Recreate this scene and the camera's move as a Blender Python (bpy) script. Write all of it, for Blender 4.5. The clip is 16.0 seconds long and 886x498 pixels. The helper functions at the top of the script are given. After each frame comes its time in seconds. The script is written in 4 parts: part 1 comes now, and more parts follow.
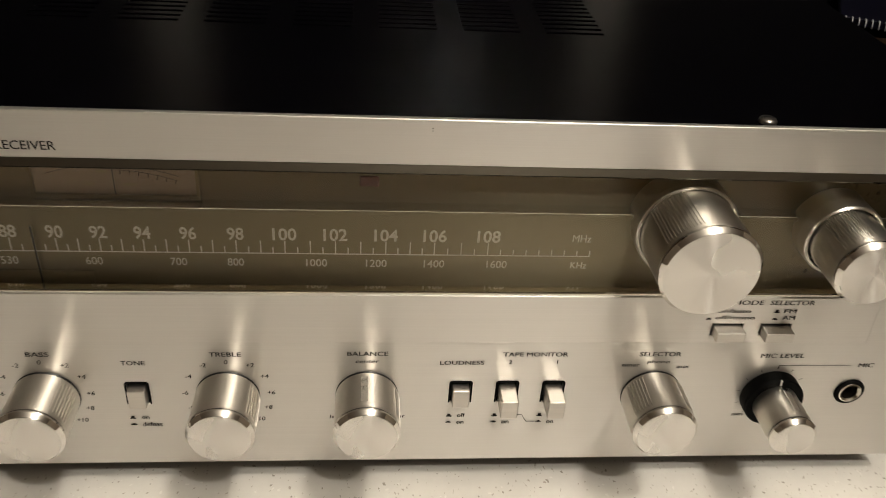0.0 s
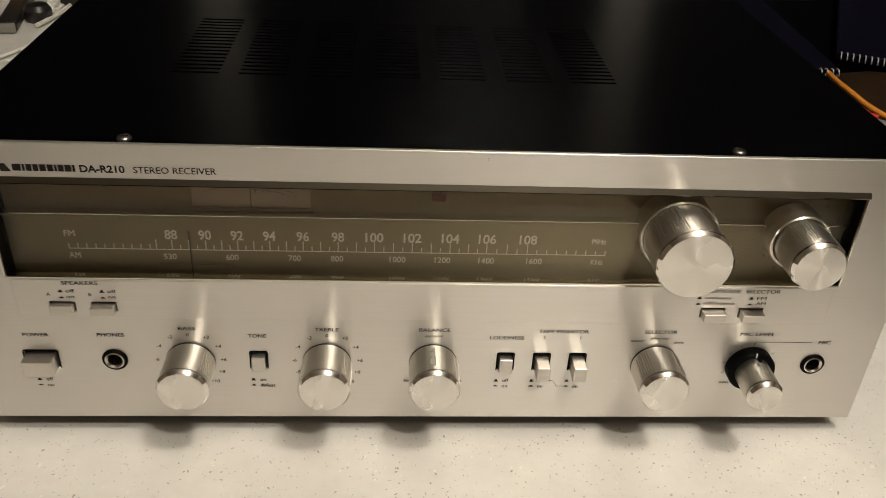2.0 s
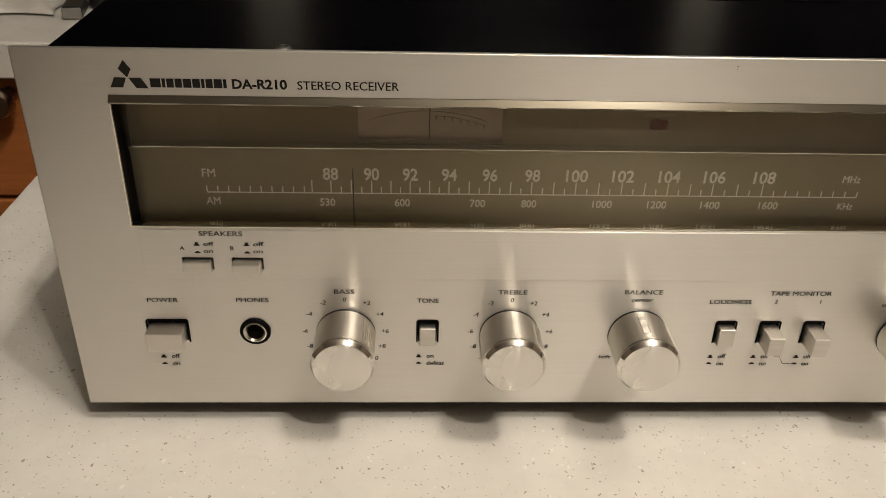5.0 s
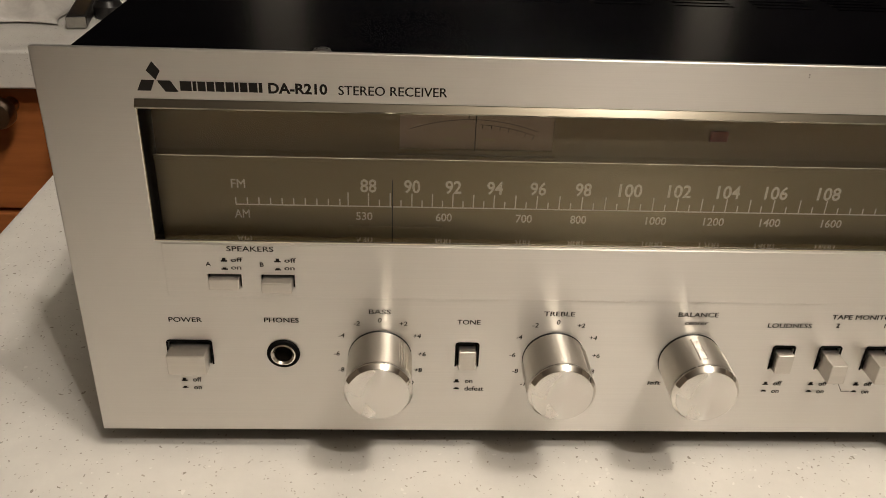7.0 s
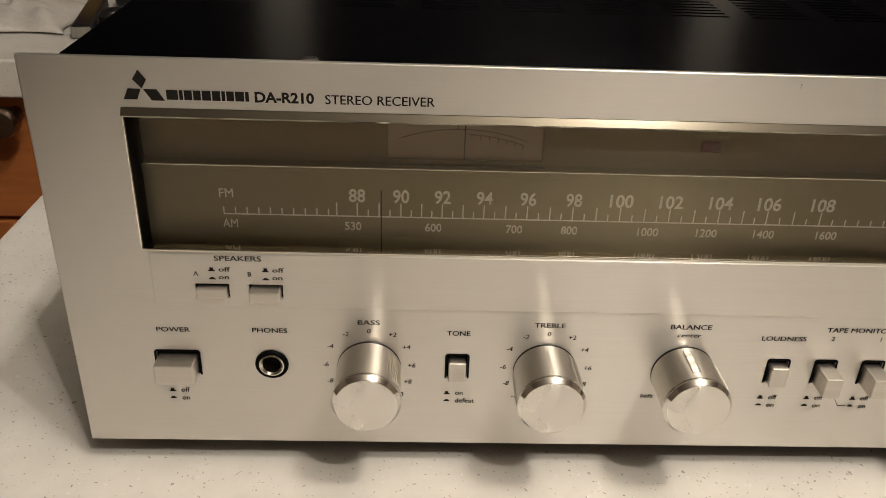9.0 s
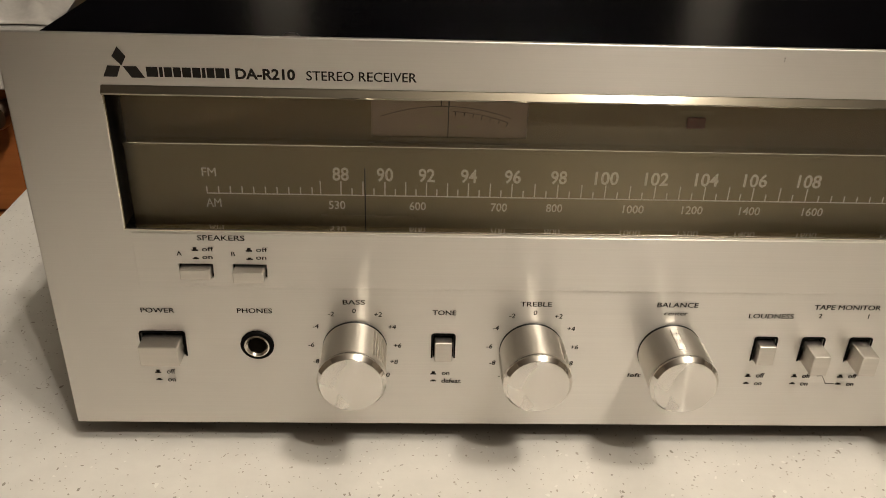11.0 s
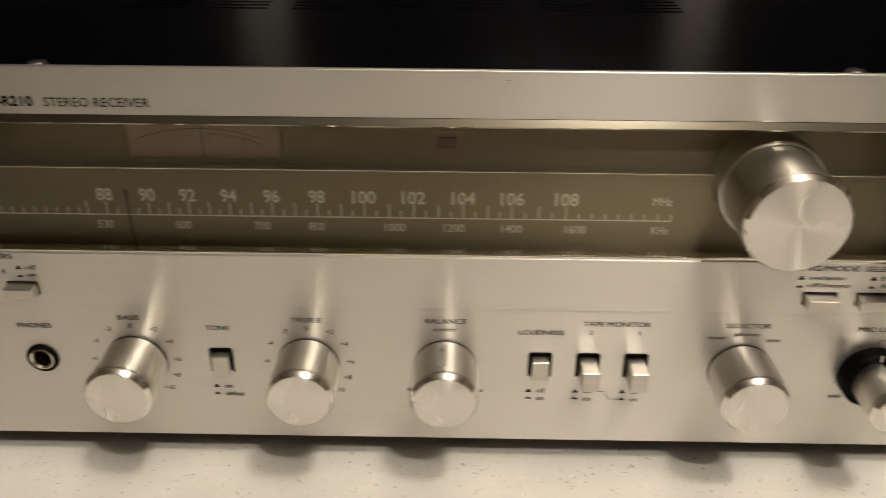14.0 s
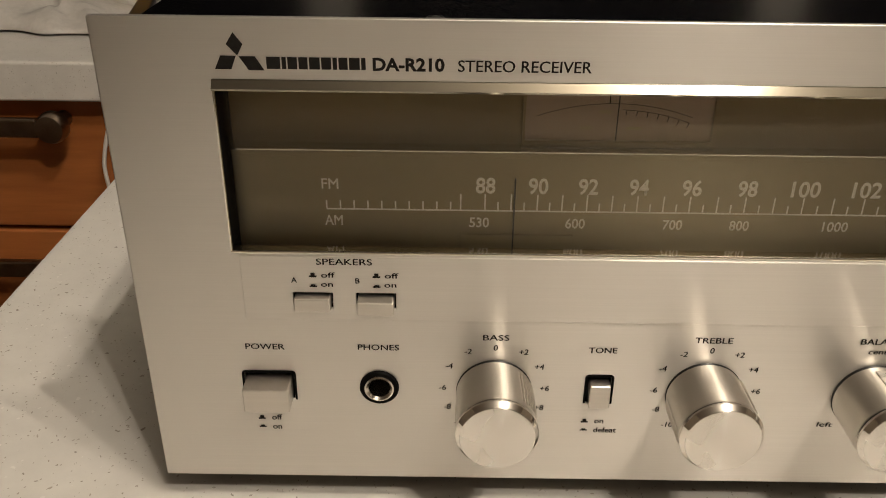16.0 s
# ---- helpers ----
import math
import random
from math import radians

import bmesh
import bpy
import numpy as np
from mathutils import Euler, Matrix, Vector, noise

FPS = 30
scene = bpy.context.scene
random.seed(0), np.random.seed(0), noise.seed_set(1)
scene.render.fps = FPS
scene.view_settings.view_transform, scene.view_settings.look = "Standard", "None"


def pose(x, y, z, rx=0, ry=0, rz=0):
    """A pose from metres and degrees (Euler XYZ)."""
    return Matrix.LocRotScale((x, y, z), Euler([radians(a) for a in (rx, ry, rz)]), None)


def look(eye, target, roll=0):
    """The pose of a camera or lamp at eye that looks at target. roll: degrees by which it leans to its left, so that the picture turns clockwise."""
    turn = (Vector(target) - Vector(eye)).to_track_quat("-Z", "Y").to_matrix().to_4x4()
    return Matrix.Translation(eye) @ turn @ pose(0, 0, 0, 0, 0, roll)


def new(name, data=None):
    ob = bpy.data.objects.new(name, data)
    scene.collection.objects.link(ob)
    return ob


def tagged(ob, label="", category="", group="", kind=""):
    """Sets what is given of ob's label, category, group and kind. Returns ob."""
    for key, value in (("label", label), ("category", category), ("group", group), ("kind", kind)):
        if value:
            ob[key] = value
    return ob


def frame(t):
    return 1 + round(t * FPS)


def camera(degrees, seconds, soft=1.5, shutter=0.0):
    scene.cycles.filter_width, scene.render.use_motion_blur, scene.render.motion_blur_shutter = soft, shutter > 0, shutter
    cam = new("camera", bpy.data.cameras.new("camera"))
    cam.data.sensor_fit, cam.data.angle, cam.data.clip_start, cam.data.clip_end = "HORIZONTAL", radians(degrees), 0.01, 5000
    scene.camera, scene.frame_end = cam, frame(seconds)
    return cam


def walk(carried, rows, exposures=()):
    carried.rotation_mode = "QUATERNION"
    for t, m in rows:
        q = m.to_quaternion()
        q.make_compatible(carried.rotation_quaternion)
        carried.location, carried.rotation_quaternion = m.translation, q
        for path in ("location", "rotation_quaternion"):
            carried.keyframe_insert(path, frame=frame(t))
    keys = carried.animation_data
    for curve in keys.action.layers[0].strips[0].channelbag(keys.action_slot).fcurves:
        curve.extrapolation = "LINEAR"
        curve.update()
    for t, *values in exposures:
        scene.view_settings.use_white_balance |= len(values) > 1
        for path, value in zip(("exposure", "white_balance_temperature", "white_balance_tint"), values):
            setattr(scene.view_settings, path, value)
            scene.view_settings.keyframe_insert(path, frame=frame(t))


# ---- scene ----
cam = camera(54.71, 16.0, soft=0.85, shutter=0.3)
PATH = [
    (0, (-0.0010, -0.2397, 1.1689), (0.0913, 0.5930, 0.6230), 4.10),
    (0.5, (0.0046, -0.2832, 1.1957), (0.0896, 0.5474, 0.6454), 3.09),
    (1, (0.0225, -0.2956, 1.1991), (0.1109, 0.5390, 0.6554), 3.08),
    (1.5, (0.0126, -0.3086, 1.2016), (0.0782, 0.5361, 0.6704), 3.04),
    (2, (-0.0225, -0.3239, 1.2116), (0.0434, 0.5245, 0.6865), 3.16),
    (2.5, (-0.0270, -0.3620, 1.2317), (0.0365, 0.4856, 0.7049), 2.90),
    (3, (-0.0305, -0.3519, 1.2037), (0.0300, 0.4928, 0.6719), 2.61),
    (3.5, (-0.0317, -0.3112, 1.1679), (0.0157, 0.5478, 0.6583), 2.26),
    (4, (-0.0360, -0.2844, 1.1552), (-0.0021, 0.5729, 0.6414), 2.18),
    (4.5, (-0.0507, -0.2802, 1.1476), (-0.0422, 0.5827, 0.6422), 1.40),
    (5, (-0.0894, -0.2758, 1.1442), (-0.0516, 0.5893, 0.6440), 1.62),
    (7.5, (-0.1072, -0.2542, 1.1316), (-0.0624, 0.6239, 0.6552), 2.40),
    (8, (-0.1079, -0.2509, 1.1298), (-0.0683, 0.6298, 0.6577), 2.48),
    (8.5, (-0.1080, -0.2476, 1.1284), (-0.0685, 0.6330, 0.6563), 2.66),
    (9, (-0.0995, -0.2555, 1.1329), (-0.0645, 0.6251, 0.6605), 2.21),
    (11.5, (-0.0909, -0.2586, 1.1264), (-0.0543, 0.6197, 0.6496), 1.82),
    (12, (-0.0701, -0.2663, 1.1326), (-0.0307, 0.6156, 0.6628), 1.83),
    (12.5, (-0.0224, -0.2699, 1.1356), (0.0036, 0.6098, 0.6608), 0.85),
    (13, (0.0295, -0.2670, 1.1394), (0.0133, 0.6094, 0.6581), -0.70),
    (13.5, (0.0483, -0.2663, 1.1367), (0.0485, 0.6163, 0.6665), 0.13),
    (14, (0.0037, -0.2586, 1.1386), (-0.0095, 0.6168, 0.6553), 0.33),
    (14.5, (-0.0618, -0.2570, 1.1238), (-0.0857, 0.6256, 0.6542), 0.69),
    (15, (-0.1051, -0.2399, 1.1108), (-0.1182, 0.6434, 0.6421), 0.82),
    (15.5, (-0.1267, -0.2255, 1.1055), (-0.1329, 0.6588, 0.6387), 0.59),
    (16, (-0.1300, -0.2135, 1.1065), (-0.1332, 0.6732, 0.6441), 0.66),
]
walk(cam, [(t, look(eye, target, roll)) for t, eye, target, roll in PATH],
     [(0.0, -0.10, 6300, 7.5), (1.0, -0.03, 6300, 7.5), (2.5, -0.02, 6300, 7.0), (4.0, -0.08, 6350, 7.5), (5.0, -0.09, 6450, 9.0), (8.0, 0.0, 6400, 10.0), (12.0, -0.08, 6500, 8.0), (13.5, -0.12, 6450, 8.0), (14.5, -0.10, 6450, 9.0), (15.0, -0.14, 6550, 10.0), (15.5, -0.21, 6650, 10.0), (16.0, -0.06, 6700, 10.0)])

# ---- light ----
world = bpy.data.worlds.new("night_room")
scene.world = world
world.use_nodes = True
world.node_tree.nodes["Background"].inputs[0].default_value = (0.55, 0.6, 0.9, 1)
world.node_tree.nodes["Background"].inputs[1].default_value = 0.004

COUNTER = 0.9
BASE = 0.911            # lower edge of the receiver's front
CEIL = 2.42
LAMPS = [(0.315, -0.84), (0.410, -0.86), (0.325, -0.465), (0.390, -0.385)]
LAMP_POWER = [16.0, 14.0, 15.0, 13.0]
LAMP_COLOUR = (1.0, 0.90, 0.765)
for (lx, ly), power in zip(LAMPS, LAMP_POWER):
    lamp = bpy.data.lights.new("bulb_light", "POINT")
    lamp.shadow_soft_size, lamp.energy, lamp.color = 0.009, power, LAMP_COLOUR
    new("bulb_light", lamp).location = (lx, ly, CEIL - 0.135)


# ---- materials ----
def tree(name):
    m = bpy.data.materials.new(name)
    m.use_nodes = True
    nt = m.node_tree
    return m, nt, nt.nodes["Principled BSDF"]


def link(nt, a, b):
    nt.links.new(a, b)


def ramp(nt, fac, stops):
    r = nt.nodes.new("ShaderNodeValToRGB")
    while len(r.color_ramp.elements) < len(stops):
        r.color_ramp.elements.new(0.5)
    for e, (p, c) in zip(r.color_ramp.elements, stops):
        e.position, e.color = p, (*c, 1) if len(c) == 3 else c
    link(nt, fac, r.inputs[0])
    return r.outputs[0]


def coords(nt, scale=(1, 1, 1), kind="Object"):
    tc = nt.nodes.new("ShaderNodeTexCoord")
    mp = nt.nodes.new("ShaderNodeMapping")
    mp.inputs["Scale"].default_value = scale
    link(nt, tc.outputs[kind], mp.inputs[0])
    return mp.outputs[0]


def noise_tex(nt, vec, scale, detail=3.0, rough=0.55):
    n = nt.nodes.new("ShaderNodeTexNoise")
    n.inputs["Scale"].default_value, n.inputs["Detail"].default_value, n.inputs["Roughness"].default_value = scale, detail, rough
    link(nt, vec, n.inputs["Vector"])
    return n.outputs["Fac"]


def bump(nt, b, height, strength, distance):
    n = nt.nodes.new("ShaderNodeBump")
    n.inputs["Strength"].default_value, n.inputs["Distance"].default_value = strength, distance
    link(nt, height, n.inputs["Height"])
    link(nt, n.outputs[0], b.inputs["Normal"])


def simple(name, colour, rough=0.5, metal=0.0, vary=0.12, scale=60.0, bumps=0.0):
    """A plain surface with two scales of slight unevenness."""
    m, nt, b = tree(name)
    v = coords(nt)
    f1, f2 = noise_tex(nt, v, scale, 4), noise_tex(nt, v, scale * 9, 2)
    mix = nt.nodes.new("ShaderNodeMath")
    mix.operation = "MULTIPLY_ADD"
    link(nt, f2, mix.inputs[0])
    mix.inputs[1].default_value = 0.4
    link(nt, f1, mix.inputs[2])
    lo = tuple(c * (1 - vary) for c in colour)
    hi = tuple(min(1, c * (1 + vary)) for c in colour)
    link(nt, ramp(nt, mix.outputs[0], [(0.45, lo), (0.95, hi)]), b.inputs["Base Color"])
    b.inputs["Roughness"].default_value, b.inputs["Metallic"].default_value = rough, metal
    if bumps:
        bump(nt, b, f2, bumps, 0.0004)
    return m


def brushed(name, colour, rough, aniso, grain, tangent, streak=0.10, bumps=0.05, metal=1.0):
    """Brushed metal: grain is the stretch of the scratches on x, y, z; tangent is a fixed direction or 'spun'."""
    m, nt, b = tree(name)
    v = coords(nt, grain)
    f = noise_tex(nt, v, 1.0, 5, 0.7)
    broad = noise_tex(nt, coords(nt), 22.0, 3)
    lo, hi = tuple(c * (1 - streak) for c in colour), tuple(min(1, c * (1 + streak)) for c in colour)
    link(nt, ramp(nt, f, [(0.3, lo), (0.7, hi)]), b.inputs["Base Color"])
    b.inputs["Metallic"].default_value, b.inputs["Anisotropic"].default_value = metal, aniso
    r = nt.nodes.new("ShaderNodeMapRange")
    r.inputs["To Min"].default_value, r.inputs["To Max"].default_value = rough * 0.88, rough * 1.12
    link(nt, broad, r.inputs["Value"])
    link(nt, r.outputs[0], b.inputs["Roughness"])
    if tangent == "spun":
        tc = nt.nodes.new("ShaderNodeTexCoord")
        flat = nt.nodes.new("ShaderNodeVectorMath")
        flat.operation = "MULTIPLY"
        flat.inputs[1].default_value = (1, 0, 1)
        link(nt, tc.outputs["Object"], flat.inputs[0])
        unit = nt.nodes.new("ShaderNodeVectorMath")
        unit.operation = "NORMALIZE"
        link(nt, flat.outputs[0], unit.inputs[0])
        link(nt, unit.outputs[0], b.inputs["Tangent"])
    elif tangent:
        t = nt.nodes.new("ShaderNodeCombineXYZ")
        for i in range(3):
            t.inputs[i].default_value = tangent[i]
        link(nt, t.outputs[0], b.inputs["Tangent"])
    if bumps:
        bump(nt, b, f, bumps, 0.00005)
    return m


ALU = brushed("brushed_aluminium", (0.715, 0.693, 0.662), 0.45, 0.35, (14, 900, 2600), (0, 0, 1), 0.03, 0.03)


def add_sheen(m, rough, aniso, share, colour=None):
    """A second, tighter lobe along the brushing, as on real hairline metal."""
    nt = m.node_tree
    b, out = nt.nodes["Principled BSDF"], nt.nodes["Material Output"]
    tight = nt.nodes.new("ShaderNodeBsdfPrincipled")
    tight.inputs["Metallic"].default_value, tight.inputs["Roughness"].default_value, tight.inputs["Anisotropic"].default_value = 1.0, rough, aniso
    if colour:
        tight.inputs["Base Color"].default_value = (*colour, 1)
    for n in ("Base Color", "Tangent", "Normal"):
        if b.inputs[n].links and not (colour and n == "Base Color"):
            link(nt, b.inputs[n].links[0].from_socket, tight.inputs[n])
    mix = nt.nodes.new("ShaderNodeMixShader")
    mix.inputs[0].default_value = share
    link(nt, b.outputs[0], mix.inputs[1])
    link(nt, tight.outputs[0], mix.inputs[2])
    link(nt, mix.outputs[0], out.inputs["Surface"])


add_sheen(ALU, 0.37, 0.93, 0.36)
ALU_EDGE = brushed("bright_cut_aluminium", (0.80, 0.78, 0.74), 0.2, 0.3, (14, 900, 900), (0, 0, 1), 0.04)
ALU_SIDE = brushed("turned_aluminium", (0.76, 0.73, 0.68), 0.29, 0.6, (6, 3000, 6), (0, 1, 0), 0.05, 0)
ALU_FACE = brushed("spun_aluminium", (0.80, 0.775, 0.74), 0.27, 1.0, (1, 1, 1), "spun", 0.02, 0)
add_sheen(ALU_FACE, 0.19, 1.0, 0.4)
RIM = simple("polished_rim", (0.85, 0.82, 0.78), 0.07, 1.0, 0.03)
BEZEL = simple("bright_cut_bevel", (0.80, 0.76, 0.69), 0.11, 1.0, 0.05, 40)
BUTTON = brushed("satin_button_metal", (0.61, 0.58, 0.54), 0.36, 0.3, (14, 900, 900), (0, 0, 1), 0.04)
BLACK = simple("black_plastic", (0.012, 0.011, 0.011), 0.35, 0, 0.3, 80)
SKIRT = simple("black_skirt_plastic", (0.002, 0.002, 0.002), 0.5, 0, 0.3, 80)
SKIRT.node_tree.nodes["Principled BSDF"].inputs["Specular IOR Level"].default_value = 0.05
RUBBER = simple("black_rubber", (0.015, 0.014, 0.013), 0.75, 0, 0.3, 80, 0.2)
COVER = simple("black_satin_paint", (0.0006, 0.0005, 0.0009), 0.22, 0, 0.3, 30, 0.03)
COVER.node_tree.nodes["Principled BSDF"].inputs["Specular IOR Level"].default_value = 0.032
INK = simple("black_ink", (0.014, 0.012, 0.011), 0.55, 0, 0.2, 500)
INK.node_tree.nodes["Principled BSDF"].inputs["Specular IOR Level"].default_value = 0.12
WHITE_INK = simple("white_ink", (0.95, 0.93, 0.87), 0.6, 0, 0.06, 500)
DIAL = brushed("dial_plate_metal", (0.095, 0.078, 0.050), 0.42, 0.5, (8, 500, 1400), (0, 0, 1), 0.06, metal=0.12)
add_sheen(DIAL, 0.57, 1.0, 0.66, (0.54, 0.47, 0.31))
DIAL_DARK = brushed("dial_dark_backing", (0.09, 0.054, 0.028), 0.5, 0.5, (8, 500, 1400), (0, 0, 1), 0.05, metal=0.0)
DIAL_DARK.node_tree.nodes["Principled BSDF"].inputs["Specular IOR Level"].default_value = 0.12
add_sheen(DIAL_DARK, 0.57, 1.0, 0.45, (0.50, 0.41, 0.24))
PAPER = simple("meter_paper", (0.36, 0.27, 0.215), 0.7, 0, 0.06, 120)
LED_RED = simple("red_lens", (0.13, 0.018, 0.013), 0.5, 0, 0.2, 300)
BEVEL = simple("polished_bevel", (0.26, 0.24, 0.20), 0.09, 1.0, 0.05, 40)
STEEL = simple("steel_screw", (0.35, 0.33, 0.31), 0.3, 1.0, 0.1, 300)
CHROME = simple("jack_nickel", (0.62, 0.58, 0.52), 0.2, 1.0, 0.05, 300)
BRONZE = simple("dark_nickel", (0.30, 0.24, 0.19), 0.28, 1.0, 0.2, 60)
NAVY = simple("navy_cover", (0.0025, 0.0025, 0.008), 0.5, 0, 0.2, 40, 0.1)
NAVY.node_tree.nodes["Principled BSDF"].inputs["Specular IOR Level"].default_value = 0.1
ORANGE = simple("orange_jacket", (0.75, 0.27, 0.03), 0.45, 0, 0.1, 80)
RED = simple("red_plastic", (0.55, 0.045, 0.03), 0.4, 0, 0.15, 80)
WHITE_PLASTIC = simple("white_plastic", (0.74, 0.71, 0.66), 0.4, 0, 0.05, 80)
WIRE = simple("coil_wire", (0.42, 0.42, 0.44), 0.4, 0.0, 0.1, 80)
BROWN_CLOTH = simple("dark_brown_cloth", (0.020, 0.010, 0.004), 0.85, 0, 0.4, 25, 0.4)
BROWN_CLOTH.node_tree.nodes["Principled BSDF"].inputs["Specular IOR Level"].default_value = 0.1
BAG = simple("cloudy_film", (0.55, 0.53, 0.50), 0.25, 0, 0.15, 20, 0.3)
GREY_PLASTIC = simple("cloudy_grey_plastic", (0.20, 0.19, 0.17), 0.35, 0, 0.15, 40)
WALL = simple("wall_paint", (0.38, 0.32, 0.25), 0.8, 0, 0.03, 8, 0.1)
# near-black that puts darkness into the colour of far wall and east cabinet
UNLIT_BLACK = simple("unlit_black", (0.005, 0.004, 0.007), 0.7, 0, 0.1, 8, 0.1)
TRIM = simple("white_trim_paint", (0.74, 0.71, 0.66), 0.5, 0, 0.03, 8)
CEILING = simple("ceiling_paint", (0.66, 0.62, 0.56), 0.9, 0, 0.03, 8, 0.1)
YELLOW = simple("amber_glass", (0.45, 0.26, 0.05), 0.25, 0, 0.2, 60)


def lens_glass(name, tint, shine, ior=1.49):
    m, nt, b = tree(name)
    nt.nodes.remove(b)
    out = nt.nodes["Material Output"]
    clear, gloss, mix, fres = (nt.nodes.new(n) for n in ("ShaderNodeBsdfTransparent", "ShaderNodeBsdfGlossy", "ShaderNodeMixShader", "ShaderNodeFresnel"))
    clear.inputs[0].default_value = (*tint, 1)
    gloss.inputs["Roughness"].default_value = shine
    fres.inputs["IOR"].default_value = ior
    link(nt, fres.outputs[0], mix.inputs[0])
    link(nt, clear.outputs[0], mix.inputs[1])
    link(nt, gloss.outputs[0], mix.inputs[2])
    link(nt, mix.outputs[0], out.inputs["Surface"])
    return m


def hazed(m, share, rough, colour):
    """A thin film of dust and fine wiping marks that catches the lamps in an upright streak."""
    nt = m.node_tree
    out = nt.nodes["Material Output"]
    film = nt.nodes.new("ShaderNodeBsdfPrincipled")
    film.inputs["Base Color"].default_value = (*colour, 1)
    film.inputs["Metallic"].default_value, film.inputs["Roughness"].default_value, film.inputs["Anisotropic"].default_value = 1.0, rough, 1.0
    t = nt.nodes.new("ShaderNodeCombineXYZ")
    t.inputs[2].default_value = 1.0
    link(nt, t.outputs[0], film.inputs["Tangent"])
    smear = noise_tex(nt, coords(nt, (9, 9, 60)), 1.0, 4)
    amount = nt.nodes.new("ShaderNodeMapRange")
    amount.inputs["To Min"].default_value, amount.inputs["To Max"].default_value = share * 0.75, share * 1.25
    link(nt, smear, amount.inputs["Value"])
    mix = nt.nodes.new("ShaderNodeMixShader")
    link(nt, amount.outputs[0], mix.inputs[0])
    link(nt, out.inputs["Surface"].links[0].from_socket, mix.inputs[1])
    link(nt, film.outputs[0], mix.inputs[2])
    link(nt, mix.outputs[0], out.inputs["Surface"])
    return m


GLASS = lens_glass("smoked_acrylic", (1.0, 0.99, 0.97), 0.04, 1.22)
hazed(GLASS, 0.042, 0.57, (0.92, 0.81, 0.57))
PANE = lens_glass("window_pane", (0.9, 0.93, 0.95), 0.01)


def quartz():
    m, nt, b = tree("speckled_quartz")
    v = coords(nt)
    warp = nt.nodes.new("ShaderNodeTexNoise")
    warp.inputs["Scale"].default_value, warp.inputs["Detail"].default_value = 260, 2
    link(nt, v, warp.inputs["Vector"])
    add = nt.nodes.new("ShaderNodeMixRGB")
    add.inputs[0].default_value = 0.0045
    link(nt, v, add.inputs[1])
    link(nt, warp.outputs["Color"], add.inputs[2])
    base = ramp(nt, noise_tex(nt, v, 30, 6, 0.7), [(0.3, (0.64, 0.62, 0.585)), (0.7, (0.74, 0.72, 0.68))])
    for scale, size, share, colour in ((380, 0.13, 0.20, (0.24, 0.21, 0.175)), (640, 0.17, 0.30, (0.38, 0.34, 0.29)), (210, 0.085, 0.20, (0.27, 0.24, 0.20)), (420, 0.20, 0.07, (0.80, 0.78, 0.74))):
        vor = nt.nodes.new("ShaderNodeTexVoronoi")
        vor.inputs["Scale"].default_value = scale
        vor.inputs["Randomness"].default_value = 1.0
        link(nt, add.outputs[0], vor.inputs["Vector"])
        sep = nt.nodes.new("ShaderNodeSeparateColor")
        link(nt, vor.outputs["Color"], sep.inputs[0])
        pick = nt.nodes.new("ShaderNodeMath")
        pick.operation = "LESS_THAN"
        pick.inputs[1].default_value = share
        link(nt, sep.outputs[0], pick.inputs[0])
        wide = nt.nodes.new("ShaderNodeMath")
        wide.operation = "MULTIPLY_ADD"
        wide.inputs[1].default_value, wide.inputs[2].default_value = size * 1.3, size * 0.45
        link(nt, sep.outputs[1], wide.inputs[0])
        near = nt.nodes.new("ShaderNodeMath")
        near.operation = "LESS_THAN"
        link(nt, vor.outputs["Distance"], near.inputs[0])
        link(nt, wide.outputs[0], near.inputs[1])
        both = nt.nodes.new("ShaderNodeMath")
        both.operation = "MULTIPLY"
        link(nt, pick.outputs[0], both.inputs[0])
        link(nt, near.outputs[0], both.inputs[1])
        soft = nt.nodes.new("ShaderNodeMath")
        soft.operation = "MULTIPLY"
        soft.inputs[1].default_value = 0.85
        link(nt, both.outputs[0], soft.inputs[0])
        mix = nt.nodes.new("ShaderNodeMixRGB")
        link(nt, soft.outputs[0], mix.inputs[0])
        link(nt, base, mix.inputs[1])
        mix.inputs[2].default_value = (*colour, 1)
        base = mix.outputs[0]
    link(nt, base, b.inputs["Base Color"])
    b.inputs["Roughness"].default_value = 0.32
    return m


QUARTZ = quartz()


def wood(name, dark, light, grain):
    m, nt, b = tree(name)
    f = noise_tex(nt, coords(nt, grain), 1.0, 6, 0.65)
    g = noise_tex(nt, coords(nt), 3.0, 3)
    mul = nt.nodes.new("ShaderNodeMath")
    mul.operation = "MULTIPLY_ADD"
    mul.inputs[1].default_value = 0.5
    link(nt, g, mul.inputs[0])
    link(nt, f, mul.inputs[2])
    link(nt, ramp(nt, mul.outputs[0], [(0.5, dark), (0.95, light)]), b.inputs["Base Color"])
    b.inputs["Roughness"].default_value = 0.38
    bump(nt, b, f, 0.1, 0.0005)
    return m


WOOD = wood("cherry_wood", (0.27, 0.088, 0.024), (0.46, 0.16, 0.046), (5, 60, 60))
# floor brown mixed darker, with the shade at floor level in the colour
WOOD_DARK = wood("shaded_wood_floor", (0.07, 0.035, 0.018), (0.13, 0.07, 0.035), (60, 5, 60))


# ---- mesh helpers ----
def mesh_of(name, bm, material):
    me = bpy.data.meshes.new(name)
    bm.normal_update()
    bm.to_mesh(me)
    bm.free()
    for m in material if isinstance(material, (list, tuple)) else [material]:
        me.materials.append(m)
    return me


